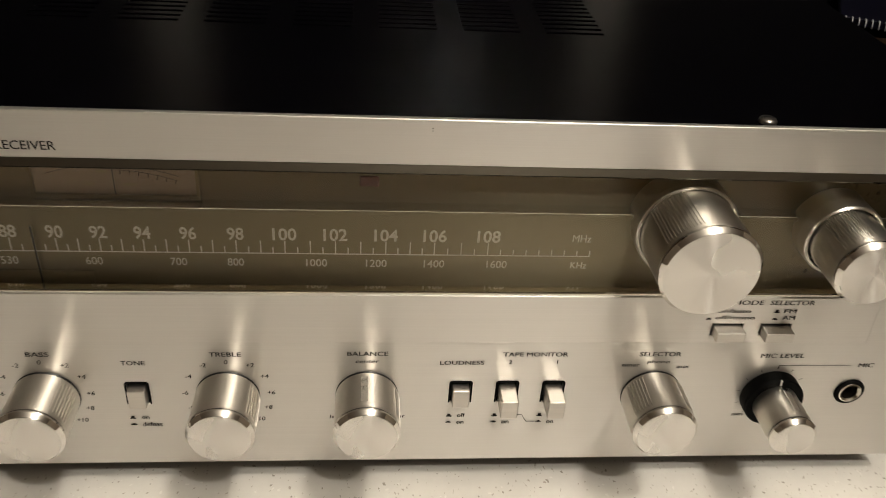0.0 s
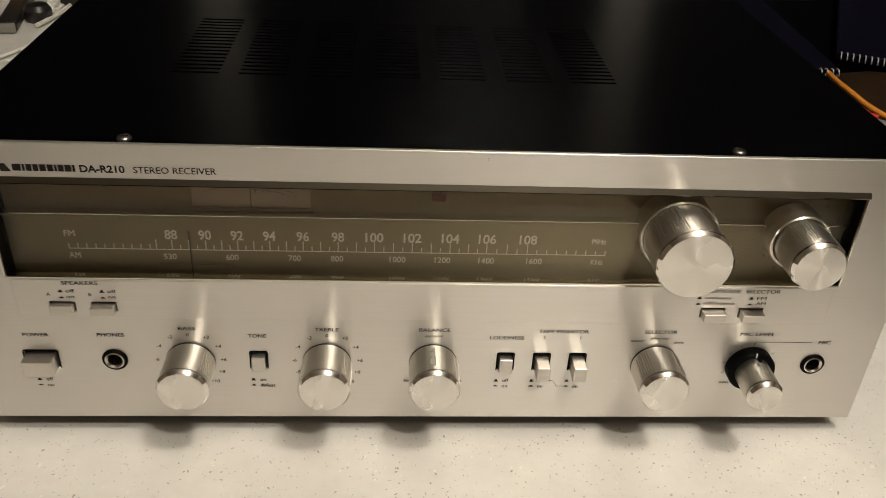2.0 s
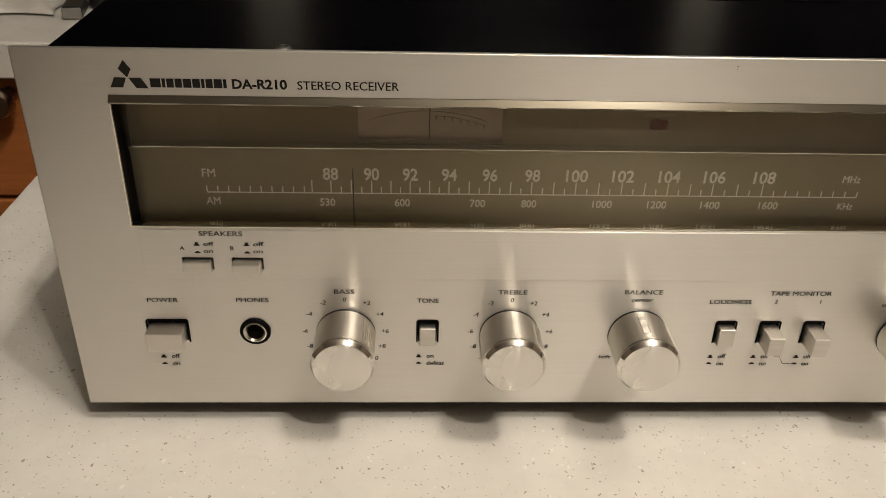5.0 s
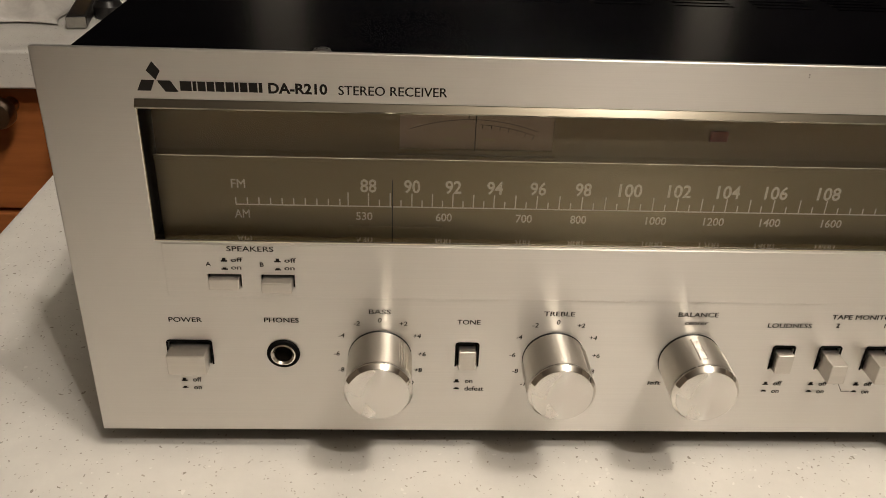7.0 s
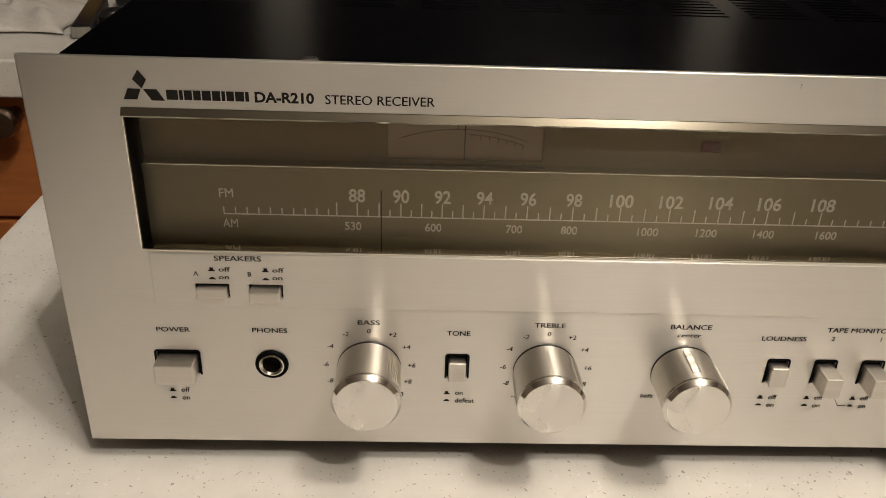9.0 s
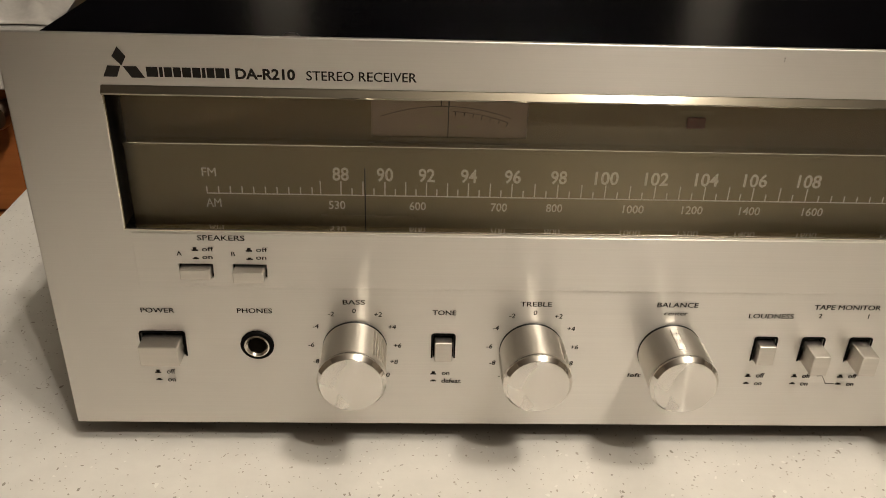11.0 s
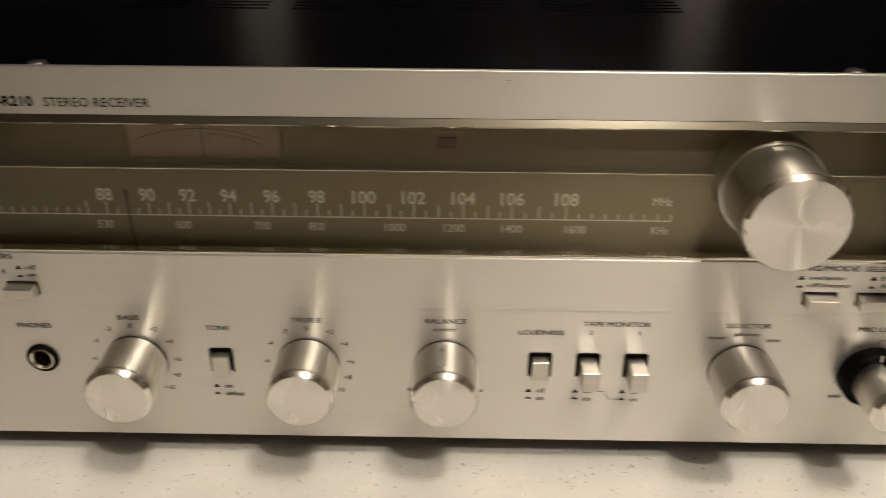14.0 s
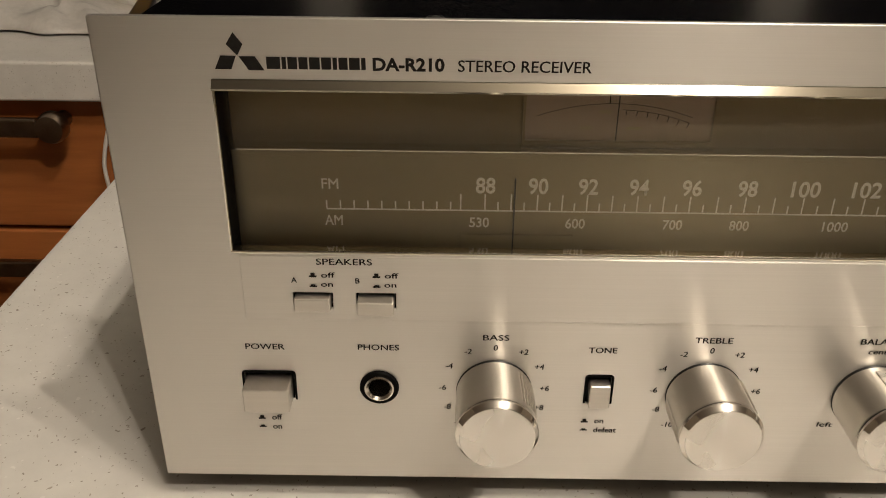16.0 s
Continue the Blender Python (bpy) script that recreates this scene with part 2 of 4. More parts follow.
def part(name, bm, material, parent=None, label="", at=(0, 0, 0)):
    ob = new(name, mesh_of(name, bm, material))
    ob.location = at
    ob.parent = parent
    if label:
        ob["label"] = label
    return ob


def thing(name, at, label, category, group="", kind=""):
    ob = new(name)
    ob.empty_display_size = 0.02
    ob.location = at
    return tagged(ob, label, category, group, kind)


def box(bm, x0, x1, y0, y1, z0, z1, bevel=0.0, segments=2):
    m = Matrix.Translation(((x0 + x1) / 2, (y0 + y1) / 2, (z0 + z1) / 2)) @ Matrix.Diagonal((x1 - x0, y1 - y0, z1 - z0, 1))
    made = bmesh.ops.create_cube(bm, size=1, matrix=m)
    if bevel:
        edges = {e for v in made["verts"] for e in v.link_edges}
        bmesh.ops.bevel(bm, geom=list(edges), offset=bevel, segments=segments, affect="EDGES", profile=0.5)
    return bm


def boxed(*a, **k):
    return box(bmesh.new(), *a, **k)


def lathe(bm, profile, n=64, smooth=True):
    """Turns (radius, depth) pairs round the y axis; depth runs towards -y."""
    rings = []
    for r, d in profile:
        if r < 1e-7:
            rings.append([bm.verts.new((0, -d, 0))])
        else:
            rings.append([bm.verts.new((r * math.cos(a), -d, r * math.sin(a))) for a in (2 * math.pi * i / n for i in range(n))])
    for p, q in zip(rings, rings[1:]):
        for i in range(n):
            j = (i + 1) % n
            if len(p) == 1 and len(q) == 1:
                continue
            if len(p) == 1:
                f = bm.faces.new((p[0], q[i], q[j]))
            elif len(q) == 1:
                f = bm.faces.new((p[j], p[i], q[0]))
            else:
                f = bm.faces.new((p[j], p[i], q[i], q[j]))
            f.smooth = smooth
    return bm


def sharpen(ob, angle=32):
    for e_ob in (ob,):
        me = e_ob.data
        bm = bmesh.new()
        bm.from_mesh(me)
        for e in bm.edges:
            if len(e.link_faces) == 2 and e.calc_face_angle(0) > radians(angle):
                e.smooth = False
        bm.to_mesh(me)
        bm.free()
    return ob


def plate(xs, zs, holes, y0, y1, flat=False):
    """A plate in x and z (or x and y when flat), between y0 and y1, with rectangular openings that go through it."""
    bm = bmesh.new()
    xs = sorted({*xs, *(h[0] for h in holes), *(h[1] for h in holes)})
    zs = sorted({*zs, *(h[2] for h in holes), *(h[3] for h in holes)})

    def point(x, d, z):
        return (x, z, d) if flat else (x, d, z)

    cells = {}
    for i in range(len(xs) - 1):
        for j in range(len(zs) - 1):
            cx, cz = (xs[i] + xs[i + 1]) / 2, (zs[j] + zs[j + 1]) / 2
            cells[i, j] = not any(h[0] < cx < h[1] and h[2] < cz < h[3] for h in holes)
    made = {}

    def vert(i, j, k):
        if (i, j, k) not in made:
            made[i, j, k] = bm.verts.new(point(xs[i], (y0, y1)[k], zs[j]))
        return made[i, j, k]

    for (i, j), solid in cells.items():
        if not solid:
            continue
        bm.faces.new([vert(*p, 0) for p in ((i, j), (i + 1, j), (i + 1, j + 1), (i, j + 1))])
        bm.faces.new([vert(*p, 1) for p in ((i, j + 1), (i + 1, j + 1), (i + 1, j), (i, j))])
        for (di, dj), (p, q) in {(-1, 0): ((i, j + 1), (i, j)), (1, 0): ((i + 1, j), (i + 1, j + 1)), (0, -1): ((i, j), (i + 1, j)), (0, 1): ((i + 1, j + 1), (i, j + 1))}.items():
            if not cells.get((i + di, j + dj)):
                bm.faces.new((vert(*q, 0), vert(*p, 0), vert(*p, 1), vert(*q, 1)))
    bmesh.ops.recalc_face_normals(bm, faces=bm.faces[:])
    return bm


def prism(profile, x0, x1):
    """A bar along x whose section is a ring of (y, z) corners."""
    bm = bmesh.new()
    a, b = ([bm.verts.new((x, y, z)) for y, z in profile] for x in (x0, x1))
    n = len(profile)
    for i in range(n):
        bm.faces.new((a[i], a[(i + 1) % n], b[(i + 1) % n], b[i]))
    bm.faces.new(a)
    bm.faces.new(b[::-1])
    bmesh.ops.recalc_face_normals(bm, faces=bm.faces[:])
    return bm


def soften(ob, width, segments=2):
    mod = ob.modifiers.new("edge", "BEVEL")
    mod.width, mod.segments, mod.limit_method, mod.angle_limit = width, segments, "ANGLE", radians(40)
    return ob


def tube(points, radius, material, name, parent=None, label="", cyclic=False, n=10, smooth_steps=8):
    """A round cable or wire along a smooth line through points."""
    pts = [Vector(p) for p in points]
    line = []
    for i in range(len(pts) - 1):
        p0, p1, p2, p3 = pts[max(i - 1, 0)], pts[i], pts[i + 1], pts[min(i + 2, len(pts) - 1)]
        for s in range(smooth_steps):
            t = s / smooth_steps
            line.append(0.5 * (2 * p1 + (p2 - p0) * t + (2 * p0 - 5 * p1 + 4 * p2 - p3) * t * t + (3 * p1 - p0 - 3 * p2 + p3) * t ** 3))
    line.append(pts[-1])
    bm = bmesh.new()
    rings, up = [], Vector((0.13, 0.2, 1)).normalized()
    for i, p in enumerate(line):
        d = (line[min(i + 1, len(line) - 1)] - line[max(i - 1, 0)]).normalized()
        a = d.cross(up).normalized()
        b = a.cross(d).normalized()
        rings.append([bm.verts.new(p + radius * (math.cos(t) * a + math.sin(t) * b)) for t in (2 * math.pi * k / n for k in range(n))])
    for p, q in zip(rings, rings[1:]):
        for i in range(n):
            bm.faces.new((p[i], p[(i + 1) % n], q[(i + 1) % n], q[i])).smooth = True
    bm.faces.new(rings[0][::-1])
    bm.faces.new(rings[-1])
    bmesh.ops.recalc_face_normals(bm, faces=bm.faces[:])
    return part(name, bm, material, parent, label)


def glyphs(body, weight=0.0):
    cu = bpy.data.curves.new("writing", "FONT")
    cu.body, cu.size, cu.resolution_u, cu.offset = body, 1.0, 3, weight
    ob = bpy.data.objects.new("writing", cu)
    scene.collection.objects.link(ob)
    bpy.context.view_layer.update()
    me = bpy.data.meshes.new_from_object(ob)
    bpy.data.objects.remove(ob)
    bpy.data.curves.remove(cu)
    return me


def extent(me):
    co = np.empty(len(me.vertices) * 3)
    me.vertices.foreach_get("co", co)
    co = co.reshape(-1, 3)
    return co.min(0), co.max(0)


CAP = extent(glyphs("H"))[1][1]


def writing(body, x, z, cap, parent, material=None, y=0.0, width=None, anchor=0.5, slant=0.0, bold=0.0, name="lettering", heavy=0.00010):
    """Flat printed words with the middle of their capitals at z, x their left edge, middle or right edge by anchor, in the receiver's frame."""
    me = glyphs(body, bold)
    lo, hi = extent(me)
    k = cap / CAP
    kx = (width / (hi[0] - lo[0])) if width else k
    co = np.empty(len(me.vertices) * 3)
    me.vertices.foreach_get("co", co)
    co = co.reshape(-1, 3)
    px = (co[:, 0] - lo[0] - anchor * (hi[0] - lo[0])) * kx
    pz = (co[:, 1] - CAP / 2) * k
    out = np.stack([x + px + slant * pz, np.full(len(px), y - 0.00012), z + pz], 1)
    if heavy:
        # the print spreads a little: a second pass of ink beside the first
        rings = [list(p.vertices) for p in me.polygons]
        both = np.concatenate([out, out + np.array((heavy, -0.00003, heavy * 0.4))]).tolist()
        bpy.data.meshes.remove(me)
        me = bpy.data.meshes.new(name)
        me.from_pydata(both, [], rings + [[v + len(out) for v in r] for r in rings])
    else:
        me.vertices.foreach_set("co", out.ravel())
    me.update()
    me.materials.append(material or INK)
    me.name = name
    ob = new(name, me)
    ob.parent = parent
    return ob


def bars(shapes, material, name, parent, y=0.0, label=""):
    """Flat printed shapes, each a ring of x, z corners."""
    bm = bmesh.new()
    for ring in shapes:
        bm.faces.new([bm.verts.new((px, y - 0.00012, pz)) for px, pz in ring])
    bm.normal_update()
    for f in bm.faces:
        if f.normal.y > 0:
            f.normal_flip()
    return part(name, bm, material, parent, label)


def rect(x0, x1, z0, z1):
    return ((x0, z0), (x1, z0), (x1, z1), (x0, z1))


# ---- room ----
def slab(name, x0, x1, y0, y1, z0, z1, material, label, category, bevel=0.0):
    bm = boxed(x0, x1, y0, y1, z0, z1, bevel=bevel)
    return tagged(part(name, bm, material), label, category, "", "structure")


slab("floor", -2.6, 2.6, -2.8, 1.9, -0.1, 0.0, WOOD_DARK, "brown wooden kitchen floor, its shade put into the colour", "floor")
slab("ceiling", -2.6, 2.6, -2.8, 1.9, CEIL, CEIL + 0.1, CEILING, "plain white painted kitchen ceiling", "ceiling")
slab("wall_west", -2.7, -2.6, -2.9, 2.0, 0.0, CEIL, WALL, "plain cream painted kitchen wall", "wall")
slab("wall_east", 2.6, 2.7, -2.9, 2.0, 0.0, CEIL, WALL, "plain cream painted kitchen wall", "wall")
slab("wall_south", -2.6, 2.6, -2.9, -2.8, 0.0, CEIL, WALL, "plain cream painted kitchen wall", "wall")

# the far wall with its night-dark window, seen mirrored in the receiver's cover
WIN = (-0.28, 0.36, 1.12, 2.05)
# wall coloured near-black so the receiver's cover mirrors a dark room
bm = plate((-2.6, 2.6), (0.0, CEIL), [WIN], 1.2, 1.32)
tagged(part("wall_north", bm, UNLIT_BLACK), "kitchen wall round a dark window, blackened for an unlit room", "wall", "", "structure")
win = thing("window_1", (0, 1.2, 1.12), "white-framed kitchen window, black with night", "window", kind="structure")
bm = plate((WIN[0] - 0.075, WIN[1] + 0.075), (-0.06, 0.98), [(WIN[0], WIN[1], 0.0, 0.93)], -0.03, -0.001)
soften(part("window_frame", bm, TRIM, win, "white painted casing"), 0.003)
part("pane", boxed(WIN[0] + 0.002, WIN[1] - 0.002, 0.05, 0.054, 0.002, 0.928), PANE, win, "dark clear pane")

# worktops: the peninsula that carries the receiver and the two runs behind it
def worktop(name, x0, x1, y0, y1, label, material=None):
    ob = tagged(part(name, boxed(x0, x1, y0, y1, COUNTER - 0.037, COUNTER, bevel=0.003, segments=3), material or QUARTZ), label, "worktop", "", "structure")
    return ob


worktop("worktop_peninsula", -0.335, 0.325, -0.40, 1.195, "pale speckled quartz worktop of the peninsula")
worktop("worktop_west", -2.0, -0.3365, 0.53, 1.195, "pale speckled quartz worktop along the wall")
# east worktop takes the cover's black: the darkness there is in its colour
worktop("worktop_east", 0.3265, 1.9, 0.325, 1.195, "worktop along the wall, coloured black to read as dark", COVER)


def base_unit(name, x0, x1, y0, y1, label, material=None):
    u = thing(name, (0, 0, 0), label, "cabinet")
    part("body", boxed(x0, x1, y0, y1, 0.0, COUNTER - 0.0385), material or WOOD, u)
    return u


def drawer(u, x0, x1, y, z0, z1, hx, hz):
    d = soften(part("drawer_front", boxed(x0, x1, y - 0.02, y - 0.001, z0, z1), WOOD, u, "cherry-stained wooden drawer front"), 0.0025, 3)
    bm = bmesh.new()
    box(bm, hx - 0.16, hx - 0.012, y - 0.053, y - 0.045, hz - 0.009, hz + 0.009, bevel=0.002)
    for ex in (hx, hx - 0.172):
        sub = bmesh.new()
        lathe(sub, [(0, 0), (0.0075, 0), (0.0075, 0.018), (0.0125, 0.019), (0.0145, 0.023), (0.0145, 0.031), (0.0125, 0.036), (0, 0.0375)], 32)
        sub.transform(Matrix.Translation((ex, y - 0.02, hz)))
        me = bpy.data.meshes.new("tmp")
        sub.to_mesh(me)
        bm.from_mesh(me)
        bpy.data.meshes.remove(me)
        sub.free()
    sharpen(part("handle", bm, BRONZE, d, "dark nickel bar handle with round ends"))
    return d


west = base_unit("drawer_cabinet", -1.0, -0.36, 0.572, 1.19, "cherry-stained base cabinet with drawers and dark bar handles")
drawer(west, -0.99, -0.445, 0.572, 0.727, 0.858, -0.489, 0.841)
drawer(west, -0.99, -0.445, 0.572, 0.42, 0.722, -0.489, 0.695)
base_unit("base_cabinet_peninsula", -0.305, 0.295, -0.36, 1.19, "cherry-stained base cabinet under the peninsula")
# cabinet and doors coloured near-black for the shade on this side
east = base_unit("base_cabinet_east", 0.34, 1.85, 0.372, 1.19, "base cabinet along the wall, coloured black for its shade", UNLIT_BLACK)
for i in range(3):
    soften(part("door", boxed(0.343 + i * 0.502, 0.341 + (i + 1) * 0.502, 0.352, 0.371, 0.10, 0.858), UNLIT_BLACK, east, "flat door, coloured black for its shade"), 0.002)

# four-bulb ceiling lamp over the worktop
LX, LY = 0.36, -0.64
lamp_body = thing("ceiling_light", (LX, LY, CEIL), "white ceiling lamp plate with four bare bulb holders", "ceiling light")
part("plate", boxed(-0.075, 0.085, -0.26, 0.29, -0.022, -0.0005, bevel=0.004), TRIM, lamp_body)
for lx, ly in LAMPS:
    bm = bmesh.new()
    lathe(bm, [(0.006, 0.0), (0.006, 0.03), (0.018, 0.034), (0.020, 0.045), (0.020, 0.078), (0.016, 0.082), (0, 0.082)], 32)
    bm.transform(Matrix.Rotation(radians(90), 4, "X"))
    part("bulb_holder", bm, TRIM, lamp_body, "white bulb holder", (lx - LX, ly - LY, -0.021))

# ---- receiver ----
rec = thing("stereo_receiver", (0, 0, COUNTER), "silver brushed-metal stereo receiver with black top on the worktop", "stereo receiver")
UP = BASE - COUNTER


def up(z):
    return z + UP


PX, PH = 0.22, 0.148
WX0, WX1, WZ0, WZ1 = -0.1905, 0.1905, 0.0825, 0.1322
SMALL = [(-0.1740, -0.1625), (-0.1557, -0.1442), (0.1267, 0.1385), (0.1452, 0.1570)]
TALL = [(-0.0870, -0.0781), (0.0316, 0.0405), (0.0493, 0.0582), (0.0670, 0.0759)]
POWER = (-0.1917, -0.1752)
HOLES = [(a, b, up(0.0643), up(0.0697)) for a, b in SMALL]
HOLES += [(a + 0.0008, b - 0.0008, up(0.0312), up(0.0409)) for a, b in TALL + [POWER]]
JACKS = [(-0.1498, 0.0362), (0.1905, 0.0358)]
ROUND = [(x - 0.0034, x + 0.0034, up(z - 0.0034), up(z + 0.0034)) for x, z in JACKS]
OPENING = (WX0, WX1, up(WZ0), up(WZ1))
bm = plate((-PX, PX), (up(0), up(PH)), HOLES + ROUND + [OPENING], 0.0, 0.0022)
panel = soften(part("front_panel", bm, ALU, rec, "horizontally brushed silver aluminium front"), 0.0005, 3)
# the shallow raised strip below the dial
strip_holes = [h for h in HOLES if h[2] > up(0.06)]
bm = plate((-0.1885, 0.1888), (up(0.0605), up(0.0815)), strip_holes, -0.0005, -0.00002)
soften(part("panel_strip", bm, ALU, panel, "slightly raised brushed strip"), 0.00025, 2)

# bright-cut edges of the dial opening: sloped above, a polished lip below, thin at both ends
T, B0 = up(WZ1), up(WZ0)
part("upper_bevel", prism([(-0.0001, T), (-0.0016, T - 0.0021), (-0.0012, T - 0.0027), (0.0048, T - 0.0027), (0.0048, T)], WX0, WX1), BEVEL, rec, "bright-cut sloped edge above the dial")
part("lower_lip", prism([(-0.0002, B0 - 0.0003), (-0.0002, B0), (-0.00005, B0 + 0.00025), (0.0003, B0 + 0.0004), (0.0034, B0 + 0.0004), (0.0034, B0 - 0.0003)], WX0, WX1), BEZEL, rec, "polished lip under the dial")
for x0, x1 in ((WX0 - 0.0001, WX0 + 0.0003), (WX1 - 0.0005, WX1 + 0.0001)):
    part("end_edge", boxed(x0, x1, -0.00018, 0.0008, B0 + 0.0004, T - 0.0002), BEZEL, rec, "thin bright edge of the dial opening")

# dial housing: dark upper backing, lower scale plate in front of it, both behind the knobs too
LEDGE, BACK = 0.1094, 0.0150
bm = bmesh.new()
box(bm, WX0, WX1, BACK, BACK + 0.0015, up(0.100), up(0.134))
box(bm, WX0, WX1, 0.0050, BACK + 0.0015, up(0.134), up(0.1355))
# reflector added out of sight to bounce lamp light onto the scale's foot
part("dial_reflector", boxed(WX0, WX1, 0.0042, 0.0104, up(0.0768), up(0.0784)), ALU_EDGE, rec, "hidden bright reflector added under the scale")
part("dial_housing", bm, DIAL_DARK, rec, "dark brown dial backing")
for x0, x1 in ((WX0 - 0.0015, WX0), (WX1, WX1 + 0.0015)):
    part("dial_end", boxed(x0, x1, 0.0009, BACK, up(0.0830), up(0.1339)), SKIRT, rec, "black end of the dial recess")
bm = plate((WX0 + 0.0002, WX1 - 0.0002), (up(0.0768), up(LEDGE)), [], 0.0105, 0.0123)
scale = soften(part("dial_scale", bm, DIAL, rec, "bronze-grey tuning scale with white numbers"), 0.0003)
ledge = part("dial_ledge", boxed(WX0 + 0.0004, WX1 - 0.0004, 0.0092, BACK - 0.0001, up(LEDGE - 0.0016), up(LEDGE + 0.0002), bevel=0.0003), DIAL, rec, "rounded bronze-grey ledge above the scale")
part("ledge_line", boxed(WX0 + 0.0004, WX1 - 0.0004, 0.0089, BACK - 0.0003, up(LEDGE + 0.00022), up(LEDGE + 0.0007), bevel=0.00015), ALU_EDGE, ledge, "thin bright line along the ledge")
part("dial_window", boxed(WX0 - 0.0010, WX1 + 0.0010, 0.0054, 0.0064, up(0.0785), up(0.1338)), GLASS, rec, "clear smoked acrylic dial window")

SY = 0.0105
FM_X = {88: -0.1189, 90: -0.1039, 92: -0.0897, 94: -0.0753, 96: -0.0603, 98: -0.0445, 100: -0.0280, 102: -0.0107, 104: 0.0067, 106: 0.0237, 108: 0.0426}
AM_X = {530: -0.1204, 600: -0.0926, 700: -0.0644, 800: -0.0451, 1000: -0.0173, 1200: 0.0035, 1400: 0.0239, 1600: 0.0463}
LINE = 0.0914
ticks = [rect(-0.1645, 0.0796, up(LINE - 0.00025), up(LINE + 0.00025))]


def tick(x, h):
    ticks.append(rect(x - 0.00023, x + 0.00023, up(LINE + 0.00025), up(LINE + h)))


for i in range(10):
    tick(-0.1644 + i * 0.00396, 0.0027)
tick(-0.1259, 0.0052)
for a, b in zip(list(FM_X), list(FM_X)[1:]):
    xa, xb = FM_X[a], FM_X[b]
    for f, h in ((0, 0.0052), (0.25, 0.0027), (0.5, 0.0052), (0.75, 0.0027)):
        tick(xa + (xb - xa) * f, h)
tick(FM_X[108], 0.0052)
for i in range(1, 9):
    tick(FM_X[108] + i * 0.00459, 0.0025)
bars(ticks, WHITE_INK, "scale_marks", scale, SY, "fine white tick marks")
for n, x in FM_X.items():
    writing(str(n), x, up(LINE + 0.0078), 0.0046, scale, WHITE_INK, SY, width=0.0056 if n < 100 else 0.0082, bold=0.022, heavy=0)
for n, x in AM_X.items():
    writing(str(n), x, up(LINE - 0.0038), 0.0030, scale, WHITE_INK, SY, width=0.0057 if n < 1000 else 0.0074, bold=0.018, heavy=0)
writing("FM", -0.1632, up(LINE + 0.0078), 0.0032, scale, WHITE_INK, SY, width=0.0047)
writing("AM", -0.1626, up(LINE - 0.0036), 0.0032, scale, WHITE_INK, SY, width=0.0051)
writing("MHz", 0.0757, up(LINE + 0.0075), 0.0030, scale, WHITE_INK, SY, width=0.0066)
writing("KHz", 0.0760, up(LINE - 0.0038), 0.0028, scale, WHITE_INK, SY, width=0.0058)
part("tuning_pointer", boxed(-0.1108, -0.1104, 0.0086, 0.0094, up(0.0790), up(0.1020)), BLACK, rec, "thin dark tuning pointer")
# solid strip standing in for the carriage's reflection low in the window
part("carriage_reflection", boxed(-0.1260, -0.0930, 0.0092, 0.0100, up(0.0790), up(0.0842), bevel=0.0002), DIAL, rec, "flat strip drawn for the pointer carriage's reflection")

# signal meter
meter = part("signal_meter", plate((-0.1092, -0.0553), (up(0.1106), up(0.1330)), [(-0.1084, -0.0564, up(0.1118), up(0.1325))], 0.0132, 0.0144), DIAL_DARK, rec, "small signal meter with cream scale")
part("meter_face", boxed(-0.1086, -0.0562, 0.0145, 0.0149, up(0.1116), up(0.1327)), PAPER, meter, "cream paper meter face")
MX, MZ, MR = -0.0836, 0.0591, 0.0633
arc = []


def arc_line(r, a0, a1, steps, w):
    for i in range(steps):
        p, q = (radians(a0 + (a1 - a0) * k / steps) for k in (i, i + 1))
        arc.append(tuple((MX + rr * math.cos(a), up(MZ + rr * math.sin(a))) for rr, a in ((r, p), (r + w, p), (r + w, q), (r, q))))


arc_line(MR, 70, 110, 24, 0.00016)
arc_line(MR - 0.0017, 70, 88, 12, 0.00016)
for i in range(7):
    a = radians(70.3 + i * 2.8)
    c, q = math.cos(a), math.sin(a)
    arc.append(tuple((MX + r * c - w * q, up(MZ + r * q + w * c)) for r, w in ((MR - 0.0032, -0.00012), (MR - 0.0017, -0.00012), (MR - 0.0017, 0.00012), (MR - 0.0032, 0.00012))))
for tx in (-0.0853, -0.0827):
    arc.append(rect(tx - 0.00016, tx + 0.00016, up(0.1226), up(0.1252)))
bars(arc, INK, "meter_scale", meter, 0.0145, "fine printed meter scale")
# unreadable small print on the meter
bars([rect(-0.0880, -0.0846, up(0.1196), up(0.1206)), rect(-0.0930, -0.0895, up(0.1150), up(0.1158)), rect(-0.0800, -0.0760, up(0.1150), up(0.1158))], DIAL, "meter_print", meter, 0.0145, "faint small print")
part("meter_needle", boxed(-0.0830, -0.0827, 0.0138, 0.0140, up(0.1112), up(0.1300)), BLACK, meter, "thin dark needle")
part("stereo_lamp", boxed(-0.0025, 0.0040, 0.0138, 0.0149, up(0.1163), up(0.1203), bevel=0.0005), LED_RED, rec, "dark red unlit indicator lens")
writing("stereo", 0.0008, up(0.1220), 0.0018, rec, DIAL, BACK, width=0.0115)
writing("TUNING", 0.1149, up(0.1220), 0.0024, rec, INK, BACK, width=0.0150, slant=0.15)
writing("VOLUME", 0.1733, up(0.1218), 0.0024, rec, INK, BACK, width=0.0165, slant=0.15)

